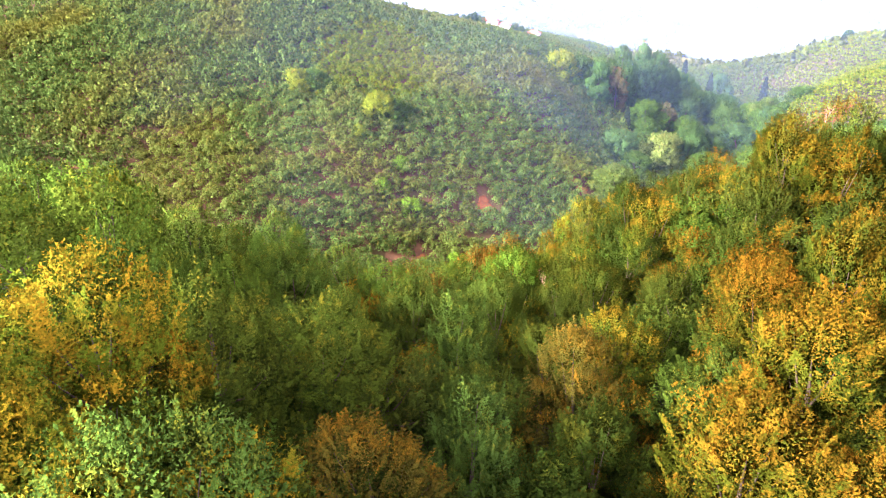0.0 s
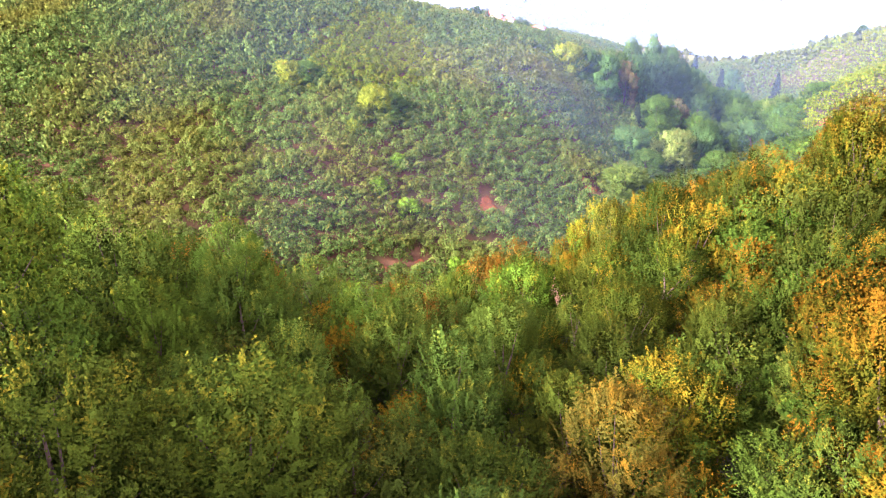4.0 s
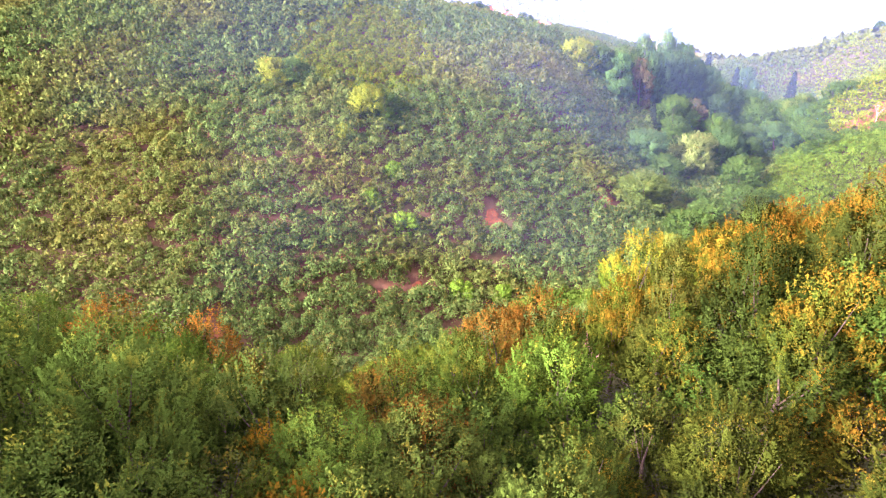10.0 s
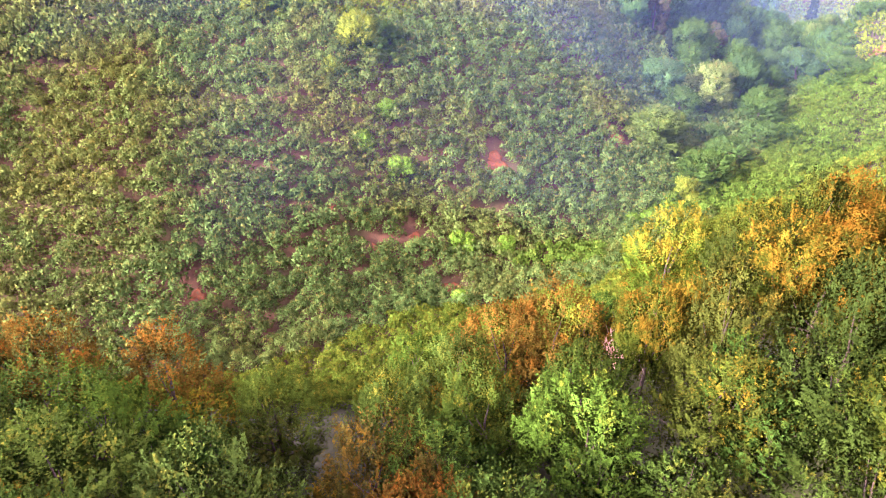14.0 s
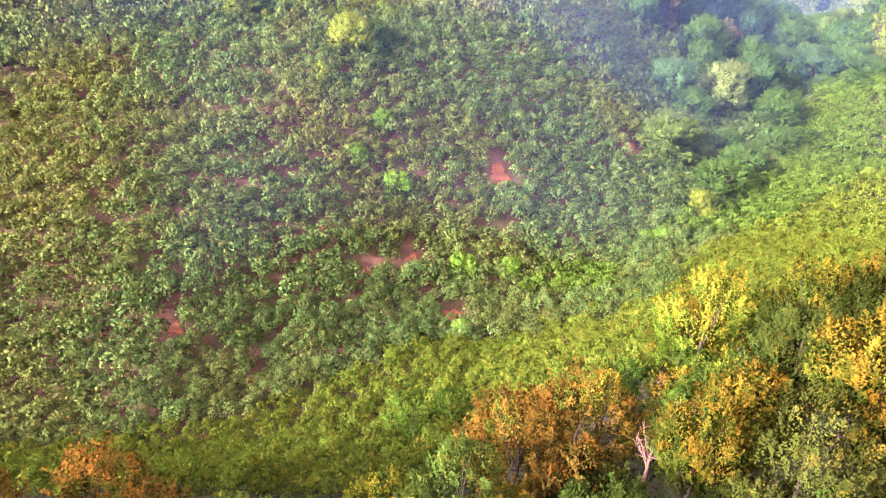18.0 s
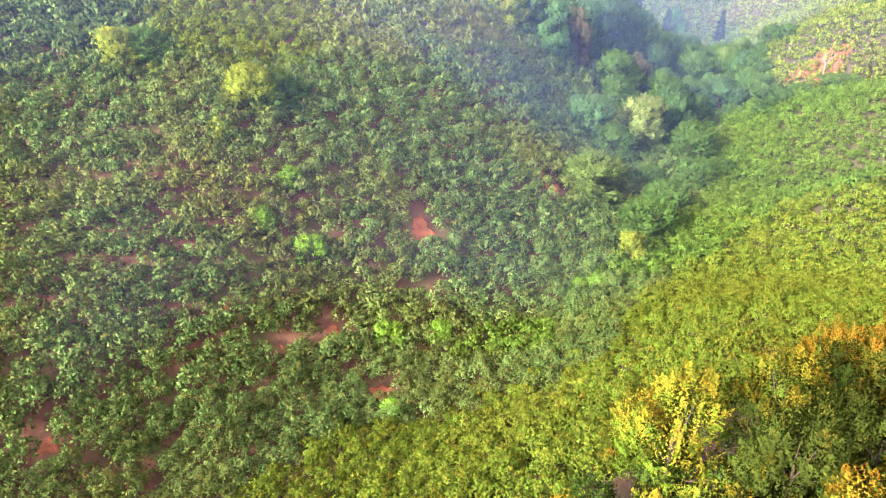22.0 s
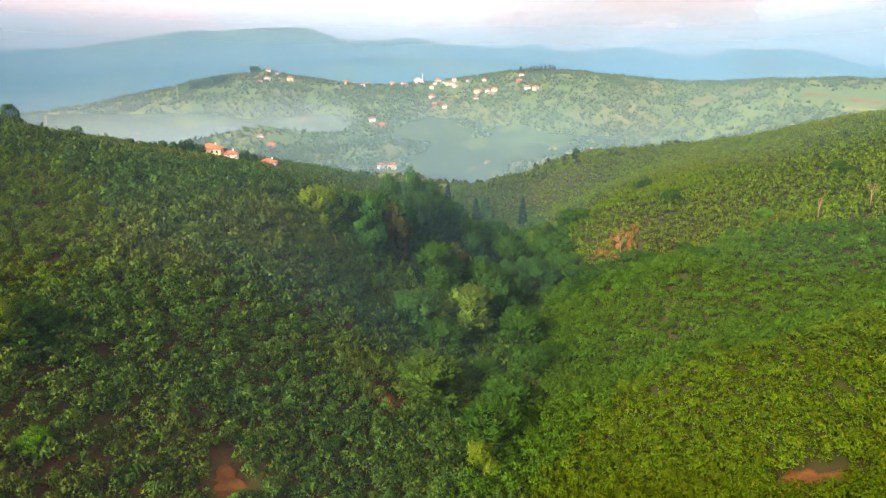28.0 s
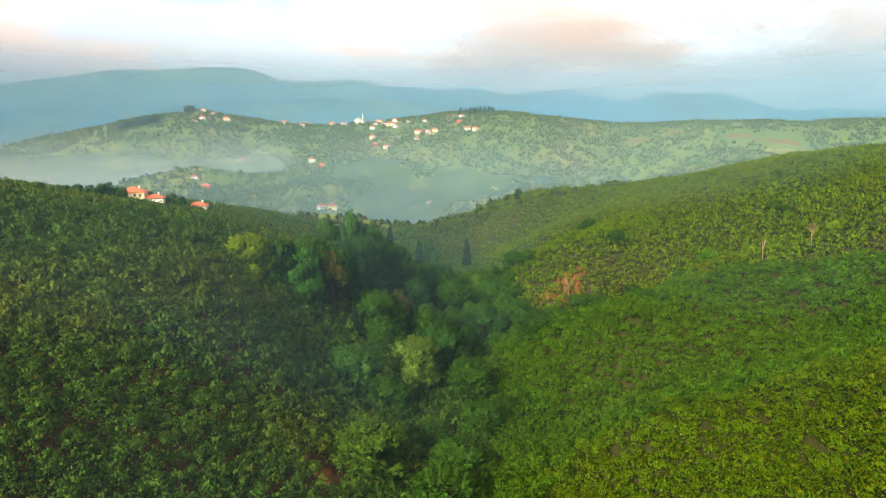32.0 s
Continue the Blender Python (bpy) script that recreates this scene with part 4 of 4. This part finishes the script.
def quads_mesh(name, v, f, material):
    me = bpy.data.meshes.new(name)
    me.from_pydata([tuple(p) for p in v], [], [tuple(dict.fromkeys(q)) for q in f.tolist()])
    me.materials.append(material)
    return me


def house(sx, sy, sz, walls, windows=True):
    root = new("house")
    parts = [("wall", box(sx, sy, sz + 1.5, z=-1.5), walls), ("roof", hip_roof(sx, sy, sz + .05, sy * (.26 if windows else .42)), M_ROOF), ("chimney", box(.6, .6, 1.6, sx * .22, sy * .12, sz + sy * .13), M_PLASTER)]
    for name, (v, f), m in parts:
        ob = new(name, quads_mesh(name, v, f, m))
        ob.parent = root
        if name == "chimney":
            cap = new("cap", quads_mesh("cap", *box(.8, .8, .15, sx * .22, sy * .12, sz + sy * .13 + 1.6), M_ROOF))
            cap.parent = ob
    if windows:
        door = new("door", quads_mesh("door", *box(1.0, .12, 2.1, -sx * .05, -sy / 2 - .02, 0), M_POLE))
        door.parent = root
        for floor in range(max(1, int(sz // 2.8))):
            z = 1.0 + 2.9 * floor
            spots = [(sx * u, -sy / 2, True) for u in (-.38, -.2, .14, .34)] + [(side * sx / 2, sy * u, False) for u in (-.25, .2) for side in (1, -1)]
            for x, y, front in spots:
                out = -1 if front else (1 if x > 0 else -1)
                big, small = ((1.1, .10, 1.3), (.9, .06, 1.1)) if front else ((.10, 1.1, 1.3), (.06, .9, 1.1))
                dx, dy = (0, out) if front else (out, 0)
                win = new("window", quads_mesh("window", *box(*big, x + dx * .03, y + dy * .03, z), M_PLASTER))
                win.parent = root
                pane = new("pane", quads_mesh("pane", *box(*small, x + dx * .08, y + dy * .08, z + .1), M_GLASS))
                pane.parent = win
    return root


farm = house(11, 9, 5.9, M_CREAM)
farm.matrix_world = pose(29, 415, gz(29, 415) - .2, 0, 0, -14)
tagged(farm, "two-storey farmhouse with red tiled roof on the ridge", "house", "ridge houses")
wing = house(8, 6, 5.0, M_PLASTER)
wing.matrix_world = pose(37.6, 412.6, gz(37.6, 412.6) - .2, 0, 0, -14)
tagged(wing, "white plastered house wing beside the farmhouse", "house", "ridge houses")

for x, y, turn, text in ((61, 446, -20, "red-roofed house on the ridge beyond the farm"), (327, 508, 25, "small white house among trees on the valley shoulder")):
    cottage = house(9, 7, 3.4, M_PLASTER)
    cottage.matrix_world = pose(x, y, gz(x, y) - .2, 0, 0, turn)
    tagged(cottage, text, "house", "ridge houses")


# ---- the village and the far farms ----
far_house = [house(11, 8, 5.6, M_PLASTER, False), house(13, 9, 6.2, M_CREAM, False), house(9, 8, 3.4, M_PLASTER, False), house(15, 8, 4.2, M_ROOF, False)]
VILLAGE_BEARINGS = [8.8, 9.5, 15.3, 16.8, 17.3, 19.4, 20.4, 22.9, 23.5, 23.9, 24.4, 25.0, 24.9, 26.0, 27.6, 30.8, 15.9, 23.2, 24.7]
SLOPE_FARMS = [(190, 1274), (234, 1295), (173, 1252), (445, 1110), (458, 1091), (546, 1147), (518, 1094), (313, 1006), (309, 1037), (214, 1078), (136, 1011), (146, 985),
               (255, 832), (266, 824), (395, 851), (552, 1148), (557, 1123), (562, 1108), (548, 1096), (607, 1095), (596, 1050), (606, 1040), (420, 860), (331, 525), (339, 530), (456, 1145)]
FAR_FARMS = [(-140, 2313), (-120, 2330), (-27, 2314), (11, 3682), (509, 3862), (553, 3864), (663, 3822), (725, 3827), (746, 3827), (589, 2213), (690, 2171), (763, 2154), (882, 2028),
             (1535, 1471), (1800, 1500), (1900, 1400), (1650, 1350), (1260, 1640)]


def settle(p, x, y, text, group, scale=1.0):
    ob = copy_thing(p, pose(x, y, gz(x, y) - .3, 0, 0, RNG.uniform(-40, 40)))
    ob.scale = (scale, scale, scale)
    return tagged(ob, text, "house", group)


for i, b in enumerate(VILLAGE_BEARINGS):
    d = 1283 - 14 * (i % 4)
    settle(far_house[RNG.integers(3)], 8 + d * math.sin(radians(b)), 86 + d * math.cos(radians(b)), "village house with pale walls and red tiled roof", "village houses", .8)
for i, (x, y) in enumerate(SLOPE_FARMS):
    settle(far_house[i % 4], x, y, "farmhouse with red roof on the far hillside", "hillside farms", .85)
for x, y in FAR_FARMS:
    settle(far_house[RNG.integers(3)], x, y, "tiny white farmhouse far up on the misty hills", "far farms", .85)
retire(far_house)

mosque = new("mosque")
for name, (v, f), m in (("hall", box(13, 13, 8, z=-1), M_PLASTER), ("base", box(16, 6, 4, y=-8, z=-1), M_PLASTER)):
    ob = new(name, quads_mesh(name, v, f, m))
    ob.parent = mosque
rings = [(6.4 * math.cos(a), 7 + 4.6 * math.sin(a)) for a in np.linspace(0, 1.5, 6)]
for name, prof, m in (("dome", rings, M_METAL), ("minaret", [(1.0, -1), (.9, 12), (1.4, 12.4), (1.4, 13.4), (.8, 13.5), (.75, 17), (.05, 22)], M_PLASTER)):
    v, f = tube([(0, 0, z) for r, z in prof], [r for r, z in prof], 12)
    ob = new(name, mesh_from(name, v + (np.array([10, 2, 0]) if name == "minaret" else 0), f, m, True))
    ob.parent = mosque
mb = radians(21.7)
mx_, my_ = 8 + 1278 * math.sin(mb), 86 + 1278 * math.cos(mb)
mosque.matrix_world = pose(mx_, my_, gz(mx_, my_))
tagged(mosque, "small white mosque with a slender minaret in the village", "mosque")


# ---- far woods ----
def clump(rng, n, leaf):
    d = unit(rng.normal(size=(n, 3)) + np.array([0, 0, .3]))
    c = d * rng.uniform(.7, 1.1, (n, 1)) * np.array([1, 1, 1.15]) + np.array([0, 0, 1.0])
    s = leaf * rng.uniform(.7, 1.3, n)
    return leaf_blades(c, rng.normal(size=(n, 3)), d + rng.normal(0, .4, (n, 3)), s * 1.2, s, d)


CUTTINGS = ((46.1, 1180, 20, 7), (48.9, 1190, 18, 6), (41.0, 1900, 40, 12), (57.0, 1120, 34, 6), (54.0, 1130, 24, 5))


def scatter_woods(name, text, count, r0, r1, b0, b1, size, n, leaf, thick):
    d, b = np.sqrt(RNG.uniform(r0 ** 2, r1 ** 2, count)), np.radians(RNG.uniform(b0, b1, count))
    x, y = 13 + d * np.sin(b), 97 + d * np.cos(b)
    keep = waves(x, y, size * 12) + .7 * waves(x + 300, y, size * 4.5) > thick
    for cb, cd, rx, ry in CUTTINGS:
        keep &= np.hypot(x - 8 - cd * math.sin(radians(cb)), y - 86 - cd * math.cos(radians(cb))) > rx * 1.1
    x, y = x[keep], y[keep]
    z = ground_z(x, y)
    kinds = [clump(RNG, n, leaf) for _ in range(5)]
    vs, fs, ns, k = [], [], [], 0
    for xx, yy, zz in zip(x, y, z):
        v, f, q = kinds[RNG.integers(5)]
        s = size * RNG.uniform(.55, 1.3)
        vs.append(v * np.array([s, s, s * RNG.uniform(.8, 1.4)]) + np.array([xx, yy, zz - .2 * s]))
        fs.append(f + k)
        ns.append(q)
        k += len(v)
    tagged(new(name, mesh_from(name, np.concatenate(vs), np.concatenate(fs), M_FAR, False, np.concatenate(ns))), text, "woodland", kind="stuff")


scatter_woods("valley_woods", "scattered trees and hedges on the misty valley floor", 15000, 480, 900, -12, 66, 1.7, 15, 1.2, -.45)
scatter_woods("hillside_woods", "scattered trees and groves on the village ridge", 30000, 850, 1420, -12, 66, 1.6, 11, 1.4, -.42)
scatter_woods("mountain_woods", "wooded folds of the far misty mountains", 12000, 1900, 3700, -12, 68, 4.2, 9, 1.3, -.2)
grove = [as_tree("pine_tree", conifer(RNG, 12, 2.2, 420, 1.3), M_DARK) for _ in range(2)]
for k in range(24):
    b = radians(30.6 + 0.135 * k + RNG.uniform(-.05, .05))
    d = 1280 + RNG.uniform(-12, 14)
    x, y = 8 + d * math.sin(b), 86 + d * math.cos(b)
    placed(grove[k % 2], x, y, RNG.uniform(.85, 1.2), .9, (1, 1, 1), "tall dark pine in a row on the village ridge", "tree", "pines on the village ridge")
retire(grove)
grove = [as_tree("oak_tree", round_crown(RNG, 12, 5, 1, 700, 1.0), M_DARK) for _ in range(2)]
for b, d, h in ((3.3, 1180, 13), (3.8, 1185, 15), (4.4, 1190, 15), (5.0, 1190, 14), (4.1, 1178, 13), (2.7, 1178, 10), (5.4, 1195, 12), (7.6, 1290, 13), (7.9, 1292, 12), (3.0, 1184, 13), (4.7, 1182, 14)):
    x, y = 8 + d * math.sin(radians(b)), 86 + d * math.cos(radians(b))
    placed(grove[RNG.integers(2)], x, y, h / 12, 1.4, (1, 1, 1), "dark round oak on the crest of the far ridge", "tree", "oaks of the far grove")
retire(grove)
for i, (b, d, rx, ry) in enumerate(CUTTINGS):
    x, y = 8 + d * math.sin(radians(b)), 86 + d * math.cos(radians(b))
    tagged(ground_patch("earth_cutting", x, y, rx, ry, M_SOIL, 60 + i, radians(-b)), "orange bare earth cutting on the far hillside", "soil", kind="structure")


# ---- morning mist and haze: see-through upright sheets across the valleys, the haze put into their colour ----
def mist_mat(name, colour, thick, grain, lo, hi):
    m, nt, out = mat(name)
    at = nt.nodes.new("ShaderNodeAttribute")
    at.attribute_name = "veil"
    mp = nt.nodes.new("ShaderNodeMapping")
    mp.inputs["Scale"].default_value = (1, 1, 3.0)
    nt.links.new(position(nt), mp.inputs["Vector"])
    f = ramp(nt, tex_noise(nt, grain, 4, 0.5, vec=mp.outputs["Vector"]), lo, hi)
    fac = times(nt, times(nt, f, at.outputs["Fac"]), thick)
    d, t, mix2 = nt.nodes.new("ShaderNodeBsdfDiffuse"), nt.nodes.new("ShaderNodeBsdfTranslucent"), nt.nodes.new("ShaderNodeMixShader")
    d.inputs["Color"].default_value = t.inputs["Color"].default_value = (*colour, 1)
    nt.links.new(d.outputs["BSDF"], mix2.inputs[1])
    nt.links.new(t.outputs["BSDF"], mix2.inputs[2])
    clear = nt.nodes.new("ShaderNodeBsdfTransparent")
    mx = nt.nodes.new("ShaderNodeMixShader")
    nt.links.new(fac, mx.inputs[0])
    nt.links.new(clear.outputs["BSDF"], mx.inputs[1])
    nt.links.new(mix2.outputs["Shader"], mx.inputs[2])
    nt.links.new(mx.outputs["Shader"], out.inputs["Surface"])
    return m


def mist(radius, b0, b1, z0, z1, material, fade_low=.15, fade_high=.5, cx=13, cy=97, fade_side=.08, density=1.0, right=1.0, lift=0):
    """A thin upright sheet on an arc that stands in for hazy air, thinning out towards its edges, the sunny side and
    the ground.
    """
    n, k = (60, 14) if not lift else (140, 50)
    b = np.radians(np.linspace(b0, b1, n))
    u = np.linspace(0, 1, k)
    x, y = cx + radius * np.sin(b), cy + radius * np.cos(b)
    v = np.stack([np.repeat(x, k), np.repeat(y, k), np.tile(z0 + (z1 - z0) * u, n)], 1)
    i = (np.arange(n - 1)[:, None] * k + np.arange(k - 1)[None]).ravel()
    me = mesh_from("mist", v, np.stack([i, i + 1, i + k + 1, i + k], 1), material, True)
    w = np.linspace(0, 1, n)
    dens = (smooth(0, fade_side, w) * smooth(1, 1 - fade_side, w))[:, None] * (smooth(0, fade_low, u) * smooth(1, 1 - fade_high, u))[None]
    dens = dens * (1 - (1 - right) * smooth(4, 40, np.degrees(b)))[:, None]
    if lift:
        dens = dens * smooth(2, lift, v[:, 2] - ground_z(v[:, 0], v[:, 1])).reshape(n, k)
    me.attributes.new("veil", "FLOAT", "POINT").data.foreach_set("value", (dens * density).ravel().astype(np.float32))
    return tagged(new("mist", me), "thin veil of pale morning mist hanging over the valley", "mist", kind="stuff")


# tinted sheets over the slopes stand in for haze that thickens with distance
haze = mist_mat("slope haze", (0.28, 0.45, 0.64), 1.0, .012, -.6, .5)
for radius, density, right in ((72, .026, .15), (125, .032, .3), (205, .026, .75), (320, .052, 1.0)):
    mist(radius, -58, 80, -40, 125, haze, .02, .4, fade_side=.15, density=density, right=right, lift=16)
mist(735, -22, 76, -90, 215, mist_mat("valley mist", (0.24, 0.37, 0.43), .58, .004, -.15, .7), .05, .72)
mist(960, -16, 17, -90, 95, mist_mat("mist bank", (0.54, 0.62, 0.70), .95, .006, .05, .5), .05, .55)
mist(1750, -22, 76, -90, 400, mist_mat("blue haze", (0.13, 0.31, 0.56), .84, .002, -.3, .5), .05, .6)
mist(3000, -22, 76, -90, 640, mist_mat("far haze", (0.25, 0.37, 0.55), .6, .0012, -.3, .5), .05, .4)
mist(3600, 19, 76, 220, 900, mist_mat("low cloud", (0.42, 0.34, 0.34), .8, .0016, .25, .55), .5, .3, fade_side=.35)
